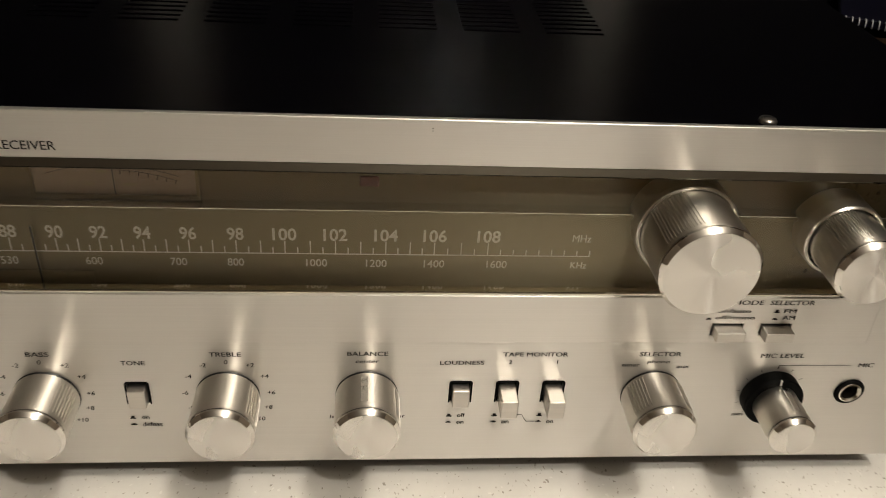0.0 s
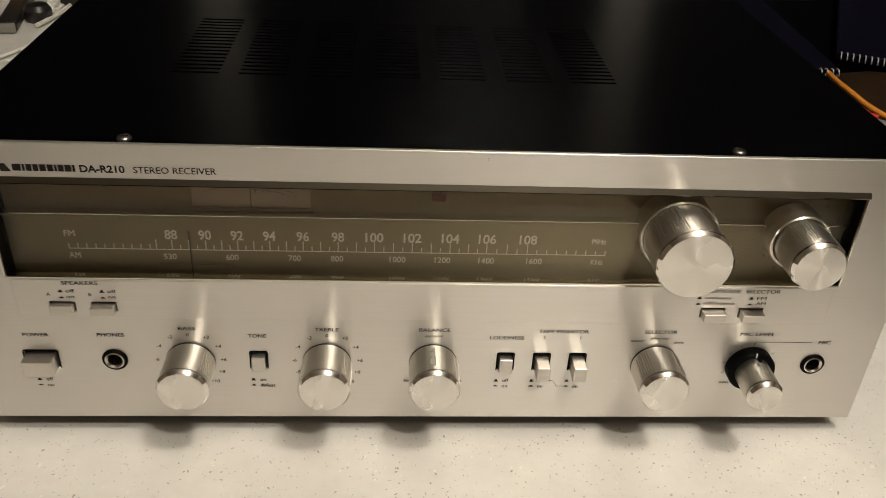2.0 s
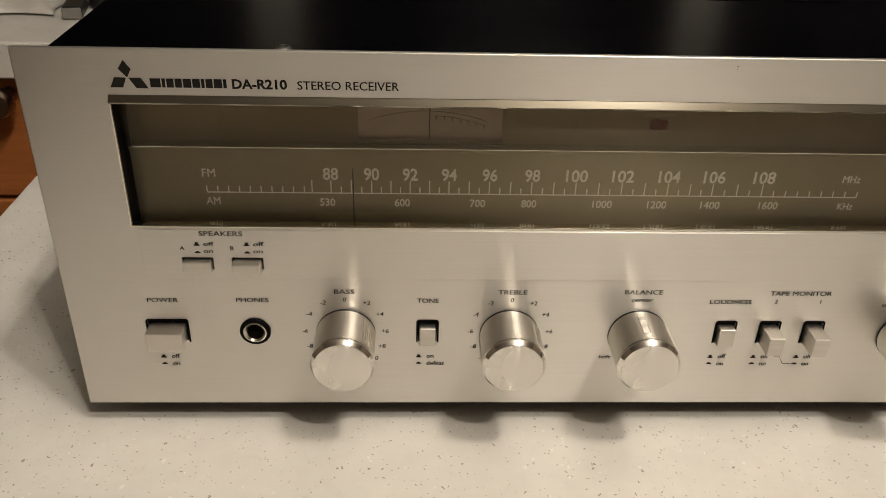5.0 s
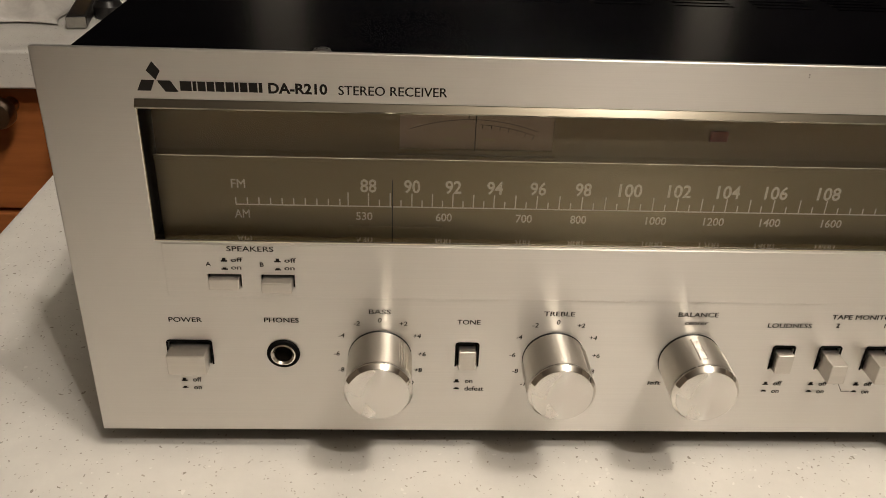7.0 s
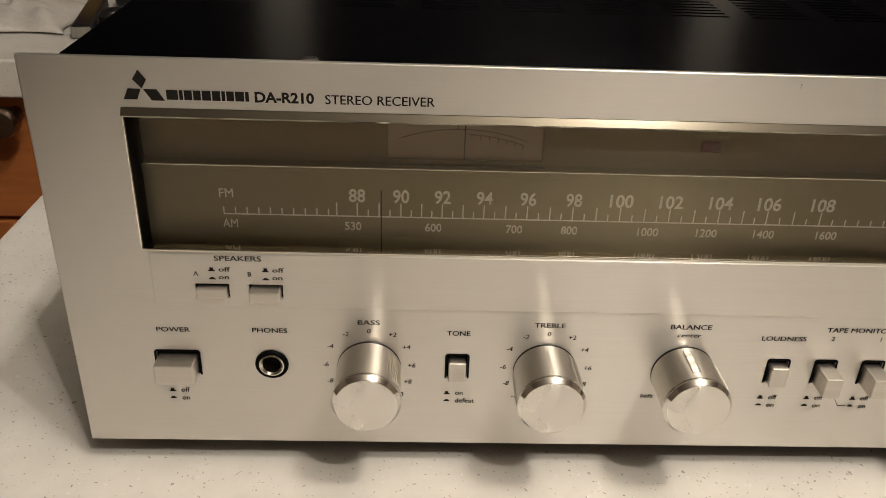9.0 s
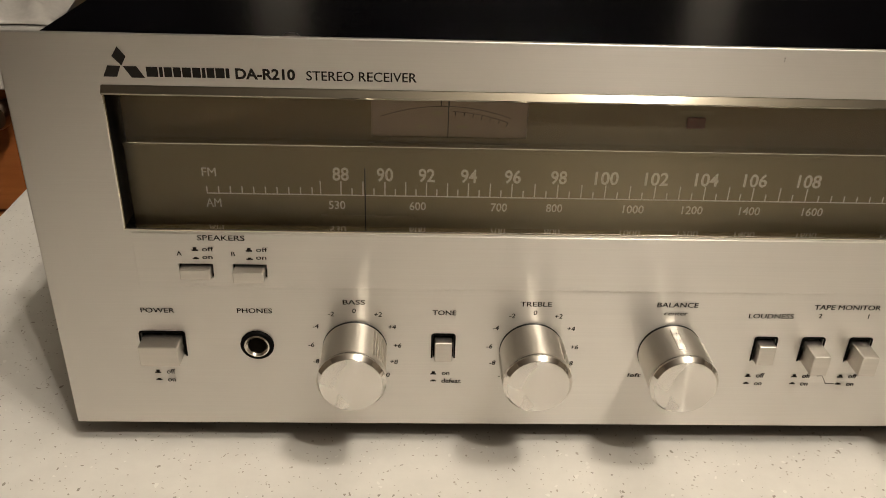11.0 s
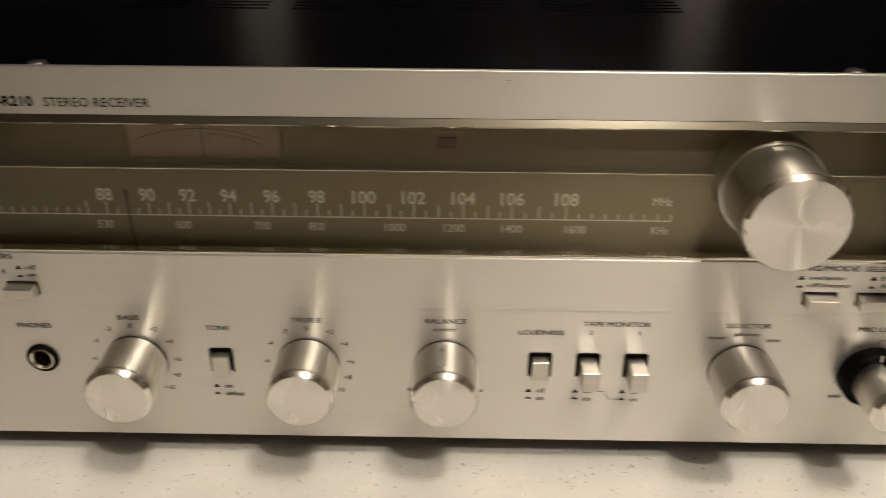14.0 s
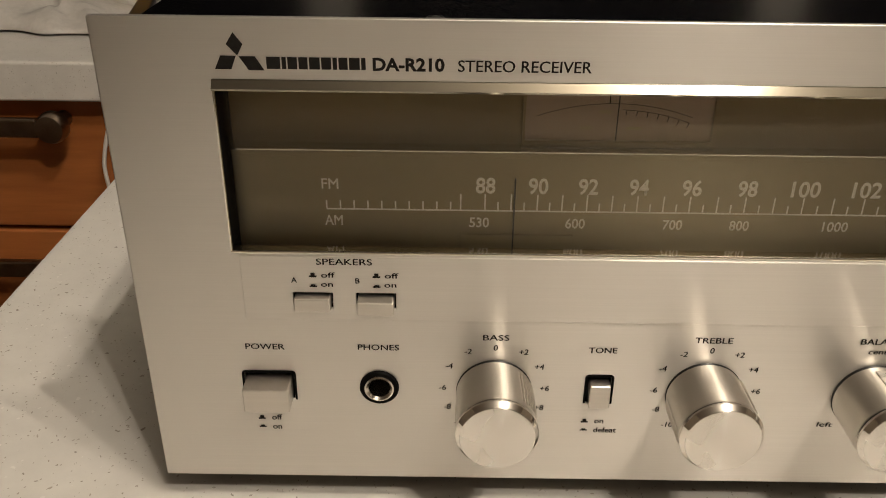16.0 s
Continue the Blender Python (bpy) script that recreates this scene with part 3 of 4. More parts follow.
# knobs
def flutes(parent, r, d0, d1, middle, span, count, material):
    bm = bmesh.new()
    for i in range(count):
        a = radians(middle - span / 2 + span * i / (count - 1))
        c, s = math.cos(a), math.sin(a)
        w = r * radians(span) / count * 0.30
        top = []
        for rad, ww in ((r - 0.0002, w), (r + 0.0005, w * 0.5)):
            for d in (d0 + 2 * (rad - r), d1 - 2.5 * (rad - r)):
                for sg in (-1, 1):
                    top.append(bm.verts.new((rad * c - sg * ww * s, -d, rad * s + sg * ww * c)))
        a0, b0, c0, d00, a1, b1, c1, d11 = top
        for ring in ((a1, b1, d11, c1), (a0, a1, c1, c0), (b0, d00, d11, b1), (a0, b0, b1, a1), (c0, c1, d11, d00)):
            bm.faces.new(ring)
    bmesh.ops.recalc_face_normals(bm, faces=bm.faces[:])
    return tagged(part("knurled_grip", bm, material, parent, "fine straight grip flutes"), kind="stuff")


def knob(name, x, z, y, r, length, label, grip=None, collar=None, pointer=None, span=36, count=7):
    prof = [(0, 0.0), (r * 0.945, 0.0), (r * 0.945, 0.0007), (r * 0.965, 0.0010), (r * 0.985, length - 0.0034), (r * 0.955, length - 0.0033), (r * 0.955, length - 0.0028), (r * 0.985, length - 0.0027)]
    k = sharpen(part(name, lathe(bmesh.new(), prof, 96), ALU_SIDE, rec, label, (x, y, up(z))))
    # black rings carry the shade inside the groove and round the knob's foot
    part("groove", lathe(bmesh.new(), [(r * 0.962, length - 0.0034), (r * 0.962, length - 0.0026)], 96), BLACK, k, "black band for the shade in the groove behind the rim")
    part("foot_shade", lathe(bmesh.new(), [(r * 0.97, -0.0001), (r * 0.97, 0.0009), (r * 0.94, 0.0009)], 96), BLACK, k, "black ring for the shade at the foot of the knob")
    rim = [(r * 0.95, length - 0.0027), (r * 0.99, length - 0.0026), (r, length - 0.0024), (r, length - 0.0017), (r - 0.0002, length - 0.0014), (r - 0.0011, length - 0.0002)]
    sharpen(part("rim", lathe(bmesh.new(), rim, 96), RIM, k, "polished bevelled rim"), 18)
    sharpen(part("face", lathe(bmesh.new(), [(r - 0.0011, length - 0.0002), (r - 0.0013, length), (0, length)], 96), ALU_FACE, k, "radially spun face"), 18)
    for middle in grip or ():
        flutes(k, r * 0.974, 0.0022, length - 0.0046, middle, span, count, ALU_SIDE)
    if collar:
        cr, cl, mat = collar
        sharpen(part("collar", lathe(bmesh.new(), [(0, -0.0030), (cr, -0.0030), (cr, cl - 0.0006), (cr - 0.0005, cl), (max(r * 0.975, cr - 0.0012), cl - 0.0004), (max(r * 0.975, cr - 0.0012), cl - 0.0035), (r * 0.9, cl - 0.0035)] if mat is not SKIRT
                      else [(0, -0.0005), (cr, -0.0005), (cr, cl - 0.0006), (cr - 0.0006, cl), (r * 0.9, cl), (r * 0.9, cl + 0.0004), (0, cl + 0.0004)], 96), mat, k, "wider collar behind the knob"))
        if mat is not SKIRT:
            # shade down inside the collar, laid in as a black ring
            part("recess", lathe(bmesh.new(), [(cr - 0.0010, cl - 0.0030), (r * 0.93, cl - 0.0030)], 96), BLACK, k, "black ring for the shade in the collar's recess")
    if pointer is not None:
        bm = boxed(-0.0014, 0.0014, -(length - 0.0062), -0.003, r * 0.955, r * 0.99, bevel=0.0003)
        bm.transform(Matrix.Rotation(radians(90 - pointer), 4, "Y"))
        part("pointer_flat", bm, ALU_EDGE, k, "bright inset pointer flat")
    return k


KZ, KL, KR = 0.0350, 0.0221, 0.0120
knob("bass_knob", -0.1146, KZ, 0.0, KR, KL, "turned aluminium bass knob", (33, 213))
knob("treble_knob", -0.0503, KZ, 0.0, KR, KL, "turned aluminium treble knob", (20, 200))
knob("balance_knob", 0.0008, KZ, 0.0, KR, KL, "turned aluminium balance knob with bright pointer", (8,), pointer=95)
knob("selector_knob", 0.1100, KZ, 0.0, KR, KL, "turned aluminium selector knob", (138, 30))
knob("mic_level_knob", 0.1580, KZ - 0.0004, 0.0, 0.0088, 0.0245, "small aluminium microphone knob on a black skirt", None, (0.0116, 0.0055, SKIRT), pointer=80)
part("skirt_mark", boxed(0.1576, 0.1583, -0.00565, -0.0052, up(KZ + 0.0086), up(KZ + 0.0112)), WHITE_PLASTIC, rec, "white line on the black skirt")
knob("tuning_knob", 0.1100, 0.1067, 0.0125, 0.0170, 0.0350, "large turned aluminium tuning knob", (128, 5), (0.0180, 0.0100, ALU_SIDE), span=46, count=13)
knob("volume_knob", 0.1655, 0.1058, 0.0100, 0.0124, 0.0315, "turned aluminium volume knob with outer ring", (118, 20), (0.0140, 0.0105, ALU_SIDE), span=50, count=12)

# volume scale: its lower part printed on the scale plate, its upper part on the backing
VX, VZ = 0.1709, 0.1016
lower_ring, upper_ring = [], []
for i in range(31):
    a = radians(240 - 300 * i / 30)
    c, q = math.cos(a), math.sin(a)
    r1 = 0.0166 if i % 3 else 0.0161
    high = VZ + 0.0155 * q > LEDGE - 0.001
    ox, oz = (0.0019, 0.0) if high else (0.0, 0.0)
    (upper_ring if high else lower_ring).append(tuple((VX + ox + r * c - w * q, up(VZ + oz + r * q + w * c)) for r, w in ((0.0149, -0.00012), (r1, -0.00012), (r1, 0.00012), (0.0149, 0.00012))))
bars(lower_ring, INK, "volume_marks", rec, SY, "fine black tick marks")
bars(upper_ring, INK, "volume_marks", rec, BACK, "fine black tick marks")
for i in range(11):
    a = radians(240 - 300 * i / 10)
    high = VZ + 0.0180 * math.sin(a) > LEDGE - 0.001
    writing(str(i), VX + (0.0019 if high else 0.0) + 0.0180 * math.cos(a), up(VZ + 0.0180 * math.sin(a)), 0.0019, rec, INK, BACK if high else SY)

# push buttons in their dark wells
def button(a, b, z0, z1, out, name, label, dark=0.0):
    bm = bmesh.new()
    x0, x1, y0, y1 = a - 0.0001, b + 0.0001, 0.0005, 0.012
    rim, back = [], []
    for x, z in ((x0, z0 - 0.0001), (x1, z0 - 0.0001), (x1, z1 + 0.0001), (x0, z1 + 0.0001)):
        rim.append(bm.verts.new((x, y0, up(z))))
        back.append(bm.verts.new((x, y1, up(z))))
    for i in range(4):
        j = (i + 1) % 4
        bm.faces.new((rim[i], back[i], back[j], rim[j]))
    bm.faces.new(back[::-1])
    well = part("button_well", bm, SKIRT, rec, "black plastic button well")
    mod = well.modifiers.new("wall", "SOLIDIFY")
    mod.thickness = 0.0006
    tall = z1 - z0 > 0.007
    if tall:
        # black surround with rounded upper corners, flush with the front
        bm = bmesh.new()
        outer, inner = [], []
        hx0, hx1, hz0, hz1, rr = a, b, z0 - 0.0002, z1, 0.0013
        for cx, cz, a0 in ((hx1 - rr, hz1 - rr, 0), (hx0 + rr, hz1 - rr, 90)):
            for k in range(7):
                t = radians(a0 + 15 * k)
                outer.append((cx + rr * math.cos(t), cz + rr * math.sin(t)))
                inner.append((min(hx1 - 0.0008, max(hx0 + 0.0008, cx + 2 * rr * math.cos(t))), min(hz1 - 0.0009, max(hz0, cz + 2 * rr * math.sin(t)))))
        outer += [(hx0, hz0), (hx1, hz0)]
        inner += [(hx0 + 0.0006, hz0), (hx1 - 0.0006, hz0)]
        vo, vi = ([bm.verts.new((px, -0.00015, up(pz))) for px, pz in ringpts] for ringpts in (outer, inner))
        for i in range(len(vo)):
            j = (i + 1) % len(vo)
            if i != len(vo) - 2:
                bm.faces.new((vo[i], vi[i], vi[j], vo[j]))
        bmesh.ops.recalc_face_normals(bm, faces=bm.faces[:])
        part("button_surround", bm, SKIRT, rec, "black surround with rounded upper corners").modifiers.new("wall", "SOLIDIFY").thickness = 0.0001
    gx, top, foot = (0.0013, 0.0024, -0.0001) if tall else (0.0005, 0.0009, 0.0003)
    bm = boxed(a + gx, b - gx, -out, 0.0115, up(z0 + foot), up(z1 - top), bevel=0.00045, segments=3)
    return part(name, bm, BUTTON, rec, label)


for (a, b), out, nm in zip(SMALL, (0.0030, 0.0048, 0.0054, 0.0056), ("speaker_button", "speaker_button", "muting_button", "band_button")):
    button(a, b, 0.0643, 0.0697, out, nm, "small silver push button")
for (a, b), out, nm in zip(TALL, (0.0030, 0.0034, 0.0094, 0.0096), ("tone_button", "loudness_button", "tape_button", "tape_button")):
    button(a, b, 0.0312, 0.0418, out, nm, "upright silver push button")
button(*POWER, 0.0312, 0.0418, 0.0070, "power_button", "wide silver power button")

# jacks
for x, z in JACKS:
    bm = lathe(bmesh.new(), [(0.0060, -0.0002), (0.0060, 0.0006), (0.0056, 0.0010), (0.0046, 0.0010), (0.0046, 0.0006)], 48)
    j = sharpen(part("jack_socket", bm, SKIRT, rec, "black-rimmed headphone jack socket", (x, 0, up(z))))
    bm = lathe(bmesh.new(), [(0.0047, 0.0005), (0.0045, 0.0013), (0.0040, 0.0015), (0.0033, 0.0008), (0.0032, -0.012)], 48)
    sharpen(part("bushing", bm, CHROME, j, "nickel bushing"))
    part("socket_hole", lathe(bmesh.new(), [(0.0033, -0.0118), (0, -0.0118)], 24), BLACK, j)

# printed words
def words(body, x, z, width, cap=0.00195, **k):
    writing(body, x, up(z), cap, rec, width=width, y=k.pop("y", 0.0), **k)


def marks(x, z):
    """The printed out and in symbols of a push button."""
    bars([rect(x - 0.0011, x + 0.0011, up(z - 0.0008), up(z - 0.0002)), rect(x - 0.0006, x + 0.0006, up(z - 0.0002), up(z + 0.0007))], INK, "out_symbol", rec, -0.0005 if z > 0.06 else 0.0)
    bars([rect(x - 0.0011, x + 0.0011, up(z - 0.0040), up(z - 0.0035)), rect(x - 0.0006, x + 0.0006, up(z - 0.0035), up(z - 0.0031))], INK, "in_symbol", rec, -0.0005 if z > 0.06 else 0.0)


SP = -0.0005
words("SPEAKERS", -0.1588, 0.0799, 0.0158, y=SP)
for x, s in ((-0.1734, "A"), (-0.1552, "B")):
    words(s, x, 0.0738, None, 0.0017, y=SP)
    words("off", x + 0.0098, 0.0756, 0.0039, 0.0017, y=SP)
    words("on", x + 0.0094, 0.0726, 0.0034, 0.0017, y=SP)
    marks(x + 0.0055, 0.0756)
words("MUTING/MODE", 0.1292, 0.0794, 0.0290, slant=0.1, y=SP)
words("on/auto", 0.1335, 0.0756, 0.0125, 0.0016, slant=0.1, y=SP)
words("off/mono", 0.1345, 0.0726, 0.0150, 0.0016, slant=0.1, y=SP)
marks(0.1246, 0.0756)
words("SELECTOR", 0.1545, 0.0794, 0.0168, slant=0.1, y=SP)
words("FM", 0.1546, 0.0756, 0.0046, 0.0017, y=SP)
words("AM", 0.1548, 0.0726, 0.0047, 0.0017, y=SP)
marks(0.1496, 0.0756)

words("POWER", -0.1838, 0.0505, 0.0117)
words("PHONES", -0.1498, 0.0507, 0.0123)
words("BASS", -0.1147, 0.0547, 0.0078)
words("TREBLE", -0.0500, 0.0547, 0.0112)
words("BALANCE", 0.0009, 0.0550, 0.0148)
words("center", 0.0008, 0.0515, 0.0085, 0.0017, slant=0.15)
words("SELECTOR", 0.1102, 0.0548, 0.0160)
words("MIC LEVEL", 0.1582, 0.0540, 0.0172, slant=0.1)
words("MIC", 0.1931, 0.0492, 0.0060, slant=0.1)
words("TONE", -0.0826, 0.0507, 0.0084)
words("LOUDNESS", 0.0357, 0.0507, 0.0164, 0.0019)
words("TAPE MONITOR", 0.0628, 0.0547, 0.0243)
words("2", 0.0537, 0.0510, None, 0.0018)
words("1", 0.0714, 0.0510, None, 0.0018)
words("tuner", 0.0996, 0.0496, 0.0068, 0.0016, slant=0.1)
words("phono", 0.1102, 0.0512, 0.0086, 0.0016, slant=0.1)
words("aux", 0.1201, 0.0488, 0.0049, 0.0016, slant=0.1)
words("min", 0.1478, 0.0238, 0.0045, 0.0016, slant=0.1)
words("left", -0.0107, 0.0240, 0.0048, 0.0017, slant=0.15)
words("right", 0.0123, 0.0240, 0.0060, 0.0017, slant=0.15)
for cx in (-0.1147, -0.0500):
    for s, dx, z in (("-2", -0.0082, 0.0497), ("0", 0.0, 0.0511), ("+2", 0.0085, 0.0497), ("-4", -0.0138, 0.0444), ("+4", 0.0135, 0.0444), ("-6", -0.0157, 0.0364), ("+6", 0.0155, 0.0364),
                     ("-8", -0.0142, 0.0291), ("+8", 0.0142, 0.0291), ("-10", -0.0100, 0.0232), ("+10", 0.0105, 0.0232)):
        words(s, cx + dx, z, None, 0.0019, slant=0.1)
for x, first, second in ((-0.0811, "on", "defeat"), (0.0372, "off", "on"), (0.0549, "off", "on"), (0.0726, "off", "on"), (-0.1821, "off", "on")):
    low = x < -0.15
    z = 0.0240 if low else 0.0243
    words(first, x - 0.0017, z, None, 0.0020, anchor=0.0)
    words(second, x - 0.0017, z - 0.0036, None, 0.0020, anchor=0.0)
    marks(x - 0.0048, z)
# link line between the two tape buttons, and the leader to the microphone jack
bars([rect(0.0588, 0.0608, up(0.0242), up(0.02445)), ((0.0608, up(0.02445)), (0.0608, up(0.0242)), (0.0628, up(0.0206)), (0.0630, up(0.02085))),
      rect(0.0629, 0.0662, up(0.0206), up(0.02085)), ((0.0586, up(0.02432)), (0.0594, up(0.0247)), (0.0594, up(0.0239)))], INK, "link_line", rec, 0.0, "thin printed link arrow")
bars([rect(0.1582, 0.1868, up(0.0491), up(0.04935)), rect(0.1581, 0.15835, up(0.0476), up(0.04935))], INK, "leader_line", rec, 0.0, "thin printed leader line")
mic_marks = []
for i in range(11):
    a = radians(230 - 280 * i / 10)
    c, s = math.cos(a), math.sin(a)
    mic_marks.append(tuple((0.158 + r * c - w * s, up(KZ + r * s + w * c)) for r, w in ((0.0123, -0.0001), (0.0136, -0.0001), (0.0136, 0.0001), (0.0123, 0.0001))))
bars(mic_marks, INK, "level_marks", rec, 0.0, "fine black tick marks")

# maker's sign and words on the upper edge: plain shapes, then the readable words
bars([((-0.1838, up(0.1443)), (-0.1816, up(0.1413)), (-0.1832, up(0.1384)), (-0.1858, up(0.1413))),
      ((-0.1836, up(0.1383)), (-0.1875, up(0.1384)), (-0.1892, up(0.1349)), (-0.1850, up(0.1349))),
      ((-0.1829, up(0.1383)), (-0.1788, up(0.1383)), (-0.1766, up(0.1347)), (-0.1806, up(0.1347)))], INK, "maker_emblem", rec, 0.0, "black emblem of three rhombs")
bx = -0.1760
for w in (0.0035, 0.0011, 0.0024, 0.0023, 0.0027, 0.0025, 0.0011, 0.0023, 0.0027, 0.0011):
    bars([rect(bx, bx + w, up(0.1351), up(0.1382))], INK, "maker_mark", rec, 0.0, "black plain bar of the maker's sign")
    bx += w + 0.00038
writing("DA-R210", -0.1400, up(0.1366), 0.0031, rec, INK, width=0.0182, bold=0.035, heavy=0)
writing("STEREO RECEIVER", -0.1106, up(0.1364), 0.0029, rec, INK, width=0.0338)

# black cover with vent slots
slots = []
for g in range(7):
    cx = 0.0838 - g * 0.0340
    for s in range(17):
        y = 0.0945 + s * 0.0055
        slots.append((cx - 0.0117, cx + 0.0117, y, y + 0.0016))
CT = up(0.1440)
bm = plate((-0.2135, 0.2175), (0.0024, 0.335), slots, CT - 0.0012, CT, flat=True)
for x0, x1 in ((-0.2135, -0.2123), (0.2163, 0.2175)):
    part("side_panel", boxed(x0, x1, 0.0024, 0.335, up(0.001), CT - 0.0013), COVER, rec, "black steel side of the cover")
part("rear_panel", boxed(-0.2120, 0.2160, 0.3338, 0.335, up(0.001), CT - 0.0013), COVER, rec, "black steel rear")
cover = soften(part("top_cover", bm, COVER, rec, "black satin steel cover with rows of vent slots"), 0.0004)
part("chassis", boxed(-0.2115, 0.2115, 0.0230, 0.3330, up(0.0008), up(0.090)), RUBBER, rec, "dark steel chassis")
part("chassis_front", boxed(-0.2115, 0.2115, 0.0125, 0.0228, up(0.0008), up(0.0740)), RUBBER, rec, "dark steel chassis front")
for x in (-0.1335, 0.1325):
    bm = lathe(bmesh.new(), [(0.0031, 0), (0.0031, 0.0006), (0.0026, 0.0014), (0.0010, 0.0018), (0, 0.0018)], 32)
    bm.transform(Matrix.Rotation(radians(-90), 4, "X"))
    s = part("cover_screw", bm, STEEL, rec, "steel pan-head screw", (x, 0.0135, CT))
    part("slot", boxed(-0.0019, 0.0019, -0.0003, 0.0003, 0.0015, 0.0019), BLACK, s)
for x in (-0.17, 0.17):
    for y in (0.05, 0.29):
        bm = lathe(bmesh.new(), [(0, 0), (0.011, 0), (0.0125, 0.002), (0.013, 0.0115), (0, 0.0115)], 32)
        bm.transform(Matrix.Rotation(radians(-90), 4, "X"))
        sharpen(part("foot", bm, RUBBER, rec, "black rubber foot", (x, y, 0.0)))
# small chips of wear on the front's upper edge
bars([rect(0.0196, 0.0201, up(0.1449), up(0.1452)), rect(0.0197, 0.0200, up(0.1440), up(0.1443))], INK, "edge_nick", panel, 0.0, "tiny dark nick")

# ---- clutter on the far worktops ----
TOP = COUNTER


def notebook(x, y, turn, w, d, h, z, label):
    n = thing("spiral_notebook", (x, y, z), label, "notebook", "notebooks")
    n.rotation_euler = (0, 0, radians(turn))
    soften(part("cover", boxed(0, w, 0.006, d, 0.0, h), NAVY, n, "navy cover"), 0.001)
    for i in range(int(w / 0.0062)):
        a0 = 0.004 + i * 0.0062
        pts = [(a0 + 0.0022 * k / 12, 0.0035 + 0.0040 * math.cos(2 * math.pi * k / 12 + 0.5), h / 2 + 0.001 + 0.0042 * math.sin(2 * math.pi * k / 12 + 0.5)) for k in range(12)]
        tube(pts, 0.0008, WIRE, "wire_loop", n, n=5, smooth_steps=1)
    return n


mat = boxed(-0.165, 0.45, -0.128, 0.088, 0.0, 0.003, bevel=0.001)
bmesh.ops.subdivide_edges(mat, edges=mat.edges[:], cuts=14, use_grid_fill=True)
for v in mat.verts:
    if v.co.z > 0.001:
        v.co.z += 0.007 * abs(noise.noise(v.co * 17)) + 0.004 * abs(noise.noise(v.co * 43)) + 0.001
for f in mat.faces:
    f.smooth = True
tagged(part("dark_cloth", mat, BROWN_CLOTH, None, "", (0.50, 0.46, TOP)), "dark brown crumpled cloth under cables on the worktop", "cloth")
notebook(0.383, 0.532, -3, 0.077, 0.62, 0.007, TOP + 0.006, "navy spiral-bound notebook lying on the worktop")
notebook(0.466, 0.562, -25, 0.45, 0.62, 0.008, TOP + 0.014, "navy spiral-bound notebook lying across another")


def cable(points, radius, material, label, name="cable", group="patch cables"):
    ob = tube(points, radius, material, name)
    return tagged(ob, label, "cable", group)


z = TOP + 0.013
cable([(0.442, 0.524, z), (0.437, 0.492, z + 0.002), (0.436, 0.458, z + 0.003), (0.438, 0.428, z + 0.002), (0.446, 0.400, z + 0.001), (0.461, 0.378, z), (0.50, 0.355, z), (0.57, 0.335, z)], 0.0029, ORANGE, "orange round patch cable lying on dark cloth")
cable([(0.395, 0.361, z), (0.422, 0.363, z + 0.002), (0.450, 0.362, z + 0.002), (0.478, 0.357, z + 0.001), (0.53, 0.345, z), (0.60, 0.343, z)], 0.0029, ORANGE, "orange round patch cable lying on dark cloth")
cable([(0.480, 0.466, z), (0.495, 0.452, z + 0.003), (0.512, 0.432, z + 0.002), (0.55, 0.41, z), (0.62, 0.40, z)], 0.0027, ORANGE, "orange round patch cable in a loose loop")
cable([(0.482, 0.452, z), (0.500, 0.436, z), (0.520, 0.418, z), (0.56, 0.40, z), (0.62, 0.385, z)], 0.0027, ORANGE, "orange round patch cable in a loose loop")
cable([(0.405, 0.343, z - 0.003), (0.432, 0.345, z - 0.001), (0.465, 0.344, z - 0.001), (0.53, 0.338, z - 0.002), (0.60, 0.335, z - 0.002)], 0.0029, RED, "red round cable lying on dark cloth")


def plug(x, y, turn, material, label):
    bm = boxed(-0.010, 0.010, -0.006, 0.006, 0, 0.009, bevel=0.0025, segments=3)
    p = thing("plug", (x, y, TOP + 0.009), label, "plug", "plugs")
    p.rotation_euler = (0, 0, radians(turn))
    part("housing", bm, material, p)
    part("collar", boxed(0.0102, 0.019, -0.0035, 0.0035, 0.002, 0.0075, bevel=0.001), material, p)
    return p


plug(0.420, 0.412, -35, RED, "red plastic cable plug on dark cloth")
plug(0.520, 0.470, -15, RED, "red plastic cable plug on dark cloth")
plug(0.437, 0.334, 60, GREY_PLASTIC, "cloudy grey plastic cable plug near the edge")
plug(0.432, 0.382, -30, GREY_PLASTIC, "cloudy grey plastic cable plug among cables")
plug(0.470, 0.405, 10, BLACK, "black plastic cable plug among cables")
plug(0.500, 0.480, 40, BLACK, "black plastic cable plug among cables")

# left of the receiver: a cloudy bag, dark pouch, round case, white lead
bm = bmesh.new()
bmesh.ops.create_grid(bm, x_segments=44, y_segments=36, size=0.5)
for v in bm.verts:
    u, w = v.co.x * 2, v.co.y * 2
    edge = max(0.0, 1 - max(abs(u), abs(w)) ** 4)
    q = Vector((u * 2.3, w * 2.1, 0.4))
    v.co.z = 0.003 + edge * (0.012 + 0.024 * abs(noise.noise(q)) + 0.014 * abs(noise.noise(q * 2.7)))
    v.co.x, v.co.y = u * 0.14 + 0.014 * noise.noise(q * 1.3), w * 0.11 + 0.014 * noise.noise(q * 1.7 + Vector((5, 1, 2)))
for f in bm.faces:
    f.smooth = True
bagob = tagged(part("plastic_bag", bm, BAG, None, "", (-0.600, 0.735, TOP)), "crumpled cloudy plastic bag on the worktop", "bag")
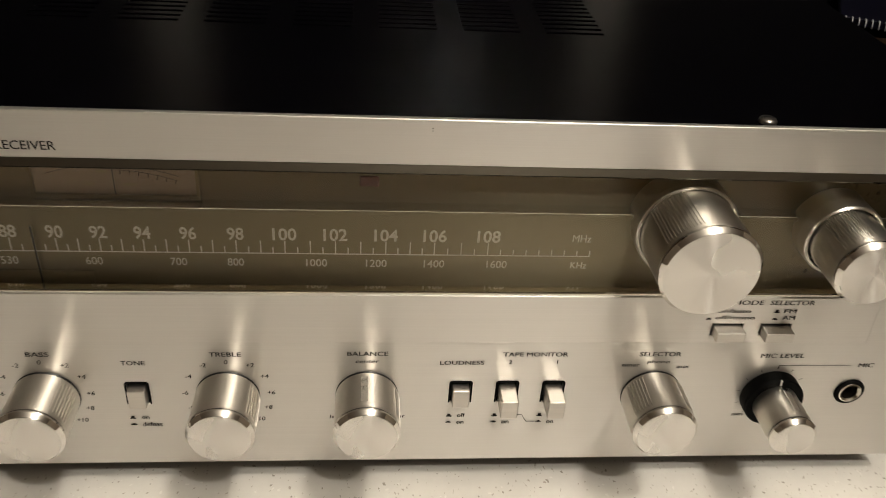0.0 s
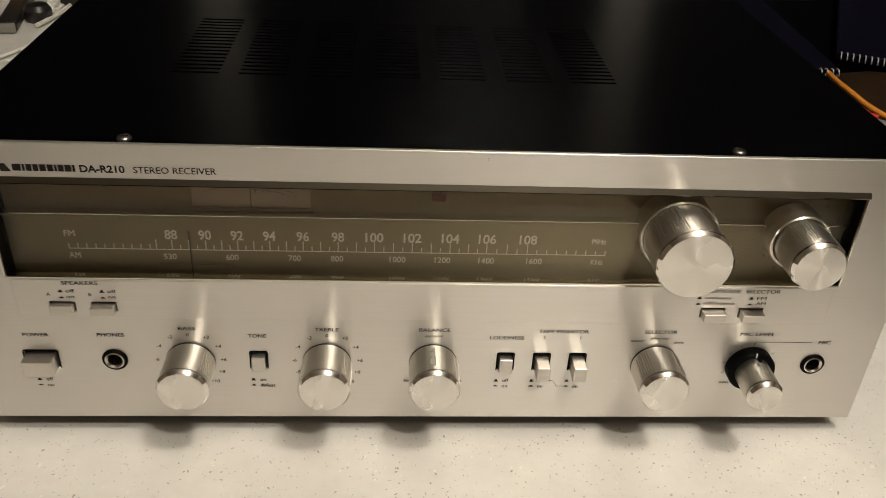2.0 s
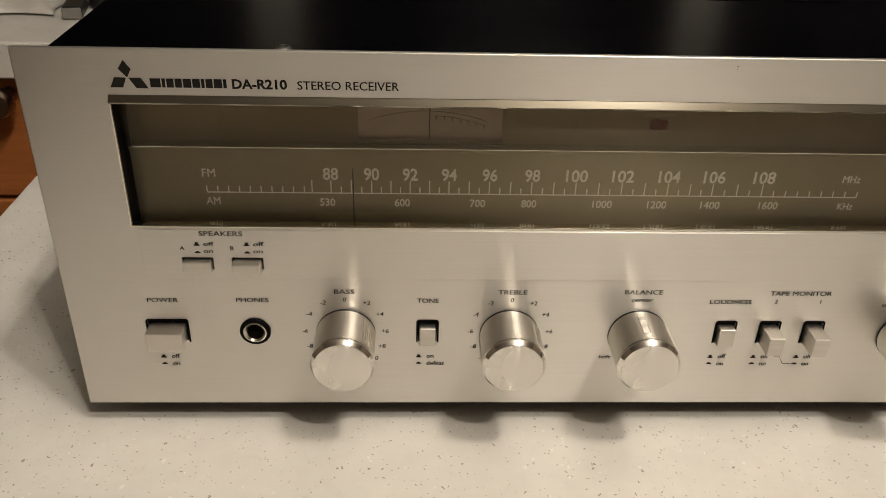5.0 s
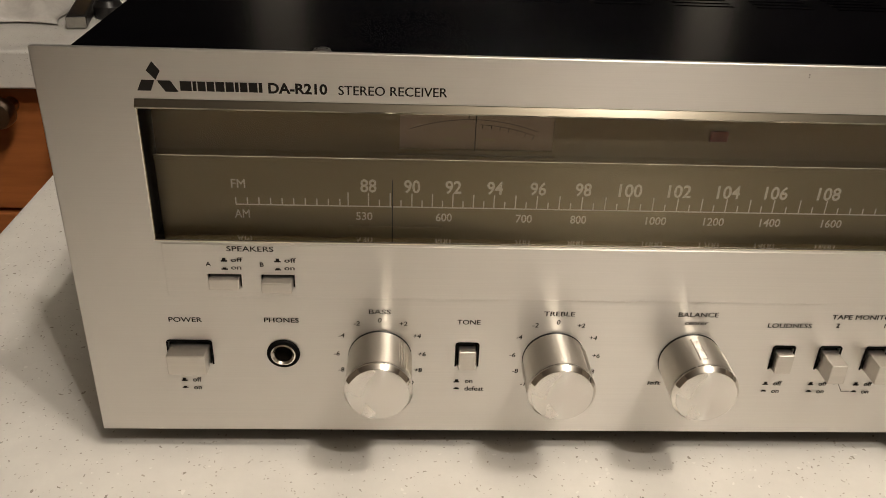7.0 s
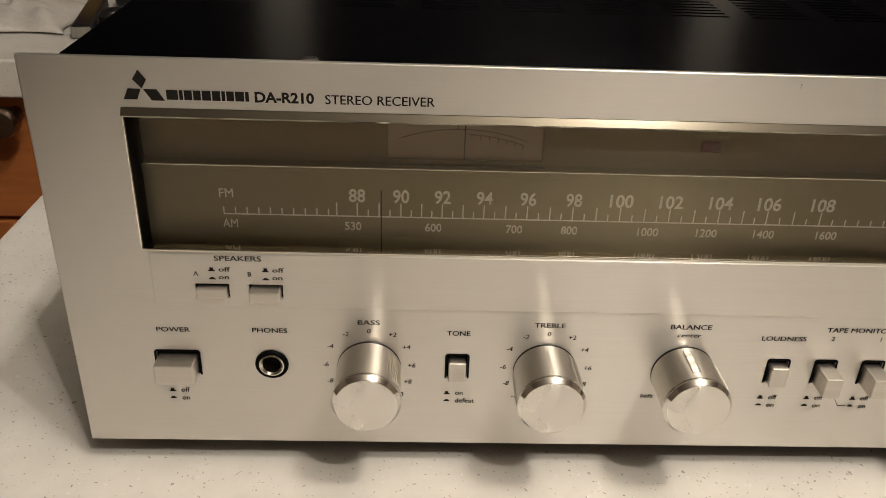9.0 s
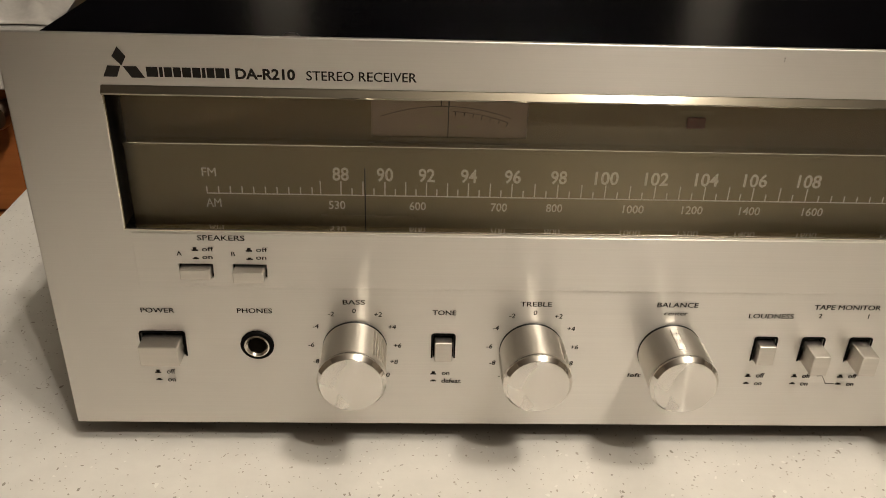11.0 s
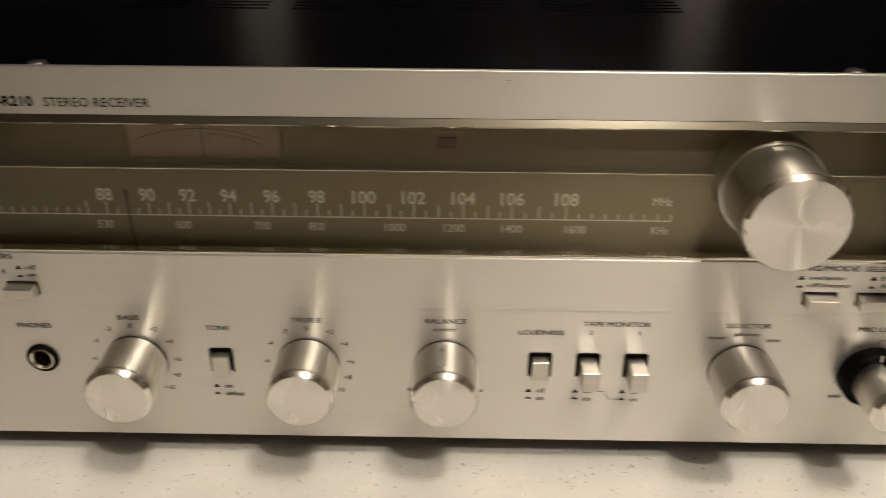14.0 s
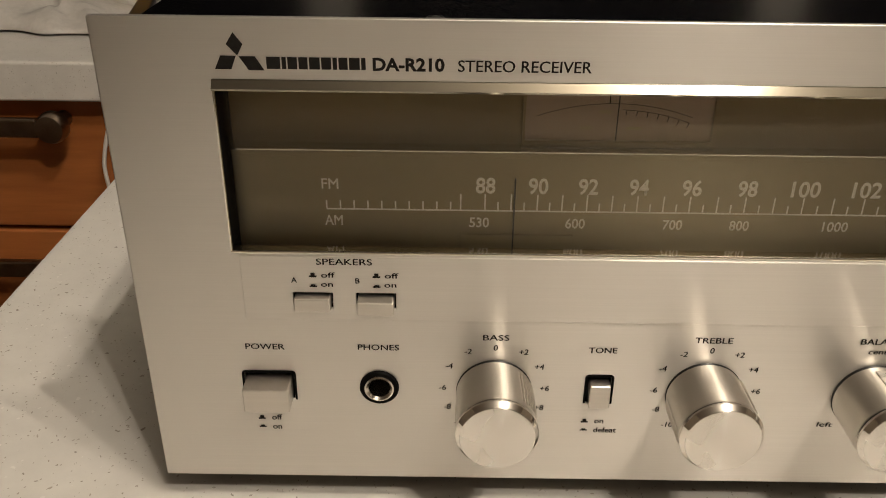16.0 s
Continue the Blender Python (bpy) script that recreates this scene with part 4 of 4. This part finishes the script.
bagob.modifiers.new("film", "SOLIDIFY").thickness = 0.0008
bm = boxed(-0.010, 0.010, -0.068, 0.068, 0, 0.013, bevel=0.003, segments=3)
p = thing("remote_control", (-0.449, 0.678, TOP), "black slim remote control on the worktop", "remote control")
p.rotation_euler = (0, 0, radians(11))
part("body", bm, BLACK, p)
part("end_cap", boxed(-0.0095, 0.0095, -0.0715, -0.0685, 0.001, 0.012, bevel=0.001), GREY_PLASTIC, p, "grey end cap")


def round_case(x, y, r, h, label):
    bm = lathe(bmesh.new(), [(0, 0), (r * 0.85, 0), (r, h * 0.2), (r, h * 0.65), (r * 0.75, h * 0.93), (0, h)], 40)
    bm.transform(Matrix.Rotation(radians(-90), 4, "X"))
    return sharpen(tagged(part("round_case", bm, BLACK, None, "", (x, y, TOP)), label, "case", "round cases"))


round_case(-0.419, 0.660, 0.0150, 0.020, "black glossy round case on the worktop")
round_case(-0.400, 0.722, 0.0170, 0.026, "black round case beside a white lead")
round_case(-0.425, 0.752, 0.0200, 0.024, "wide black round case on the worktop")
bm = bmesh.new()
bmesh.ops.create_icosphere(bm, subdivisions=4, radius=1)
for v in bm.verts:
    k = 1 + 0.45 * noise.noise(v.co * 1.9) + 0.2 * noise.noise(v.co * 4.3)
    v.co = Vector((v.co.x * 0.012 * k, v.co.y * 0.020 * k, max(-0.2, v.co.z) * 0.010 * k + 0.0021))
for f in bm.faces:
    f.smooth = True
tagged(part("crumpled_tissue", bm, WHITE_PLASTIC, None, "", (-0.418, 0.702, TOP)), "small crumpled white tissue between black cases", "tissue")
bm = lathe(bmesh.new(), [(0, 0), (0.007, 0), (0.007, 0.014), (0.005, 0.018), (0, 0.019)], 24)
bm.transform(Matrix.Rotation(radians(-90), 4, "X"))
sharpen(tagged(part("bottle_cap", bm, RED, None, "", (-0.366, 0.712, TOP)), "small red bottle cap on the worktop", "cap"))
bm = bmesh.new()
lathe(bm, [(0, 0), (0.016, 0), (0.018, 0.003), (0.018, 0.03), (0.010, 0.04), (0, 0.041)], 32)
bm.transform(Matrix.Rotation(radians(-90), 4, "X"))
sharpen(tagged(part("amber_jar", bm, YELLOW, None, "", (-0.482, 0.775, TOP)), "small amber jar on the worktop", "jar"))
cable([(-0.36, 0.86, TOP + 0.004), (-0.395, 0.775, TOP + 0.004), (-0.398, 0.715, TOP + 0.005), (-0.404, 0.665, TOP + 0.004), (-0.411, 0.630, TOP + 0.004)], 0.0026, WHITE_PLASTIC, "white round power lead on the worktop", "power_lead", "")
cable([(-0.335, 0.72, TOP + 0.003), (-0.360, 0.66, TOP + 0.003), (-0.382, 0.610, TOP + 0.003), (-0.397, 0.567, TOP + 0.003), (-0.409, 0.536, TOP + 0.003), (-0.416, 0.5255, TOP - 0.001), (-0.426, 0.5245, TOP - 0.035), (-0.436, 0.5235, TOP - 0.055), (-0.444, 0.521, TOP - 0.082),
       (-0.446, 0.520, TOP - 0.105), (-0.440, 0.520, TOP - 0.16), (-0.425, 0.52, TOP - 0.26), (-0.41, 0.53, TOP - 0.42)],
      0.0019, WHITE_PLASTIC, "white thin lead hanging over the worktop's edge", "hanging_lead", "")
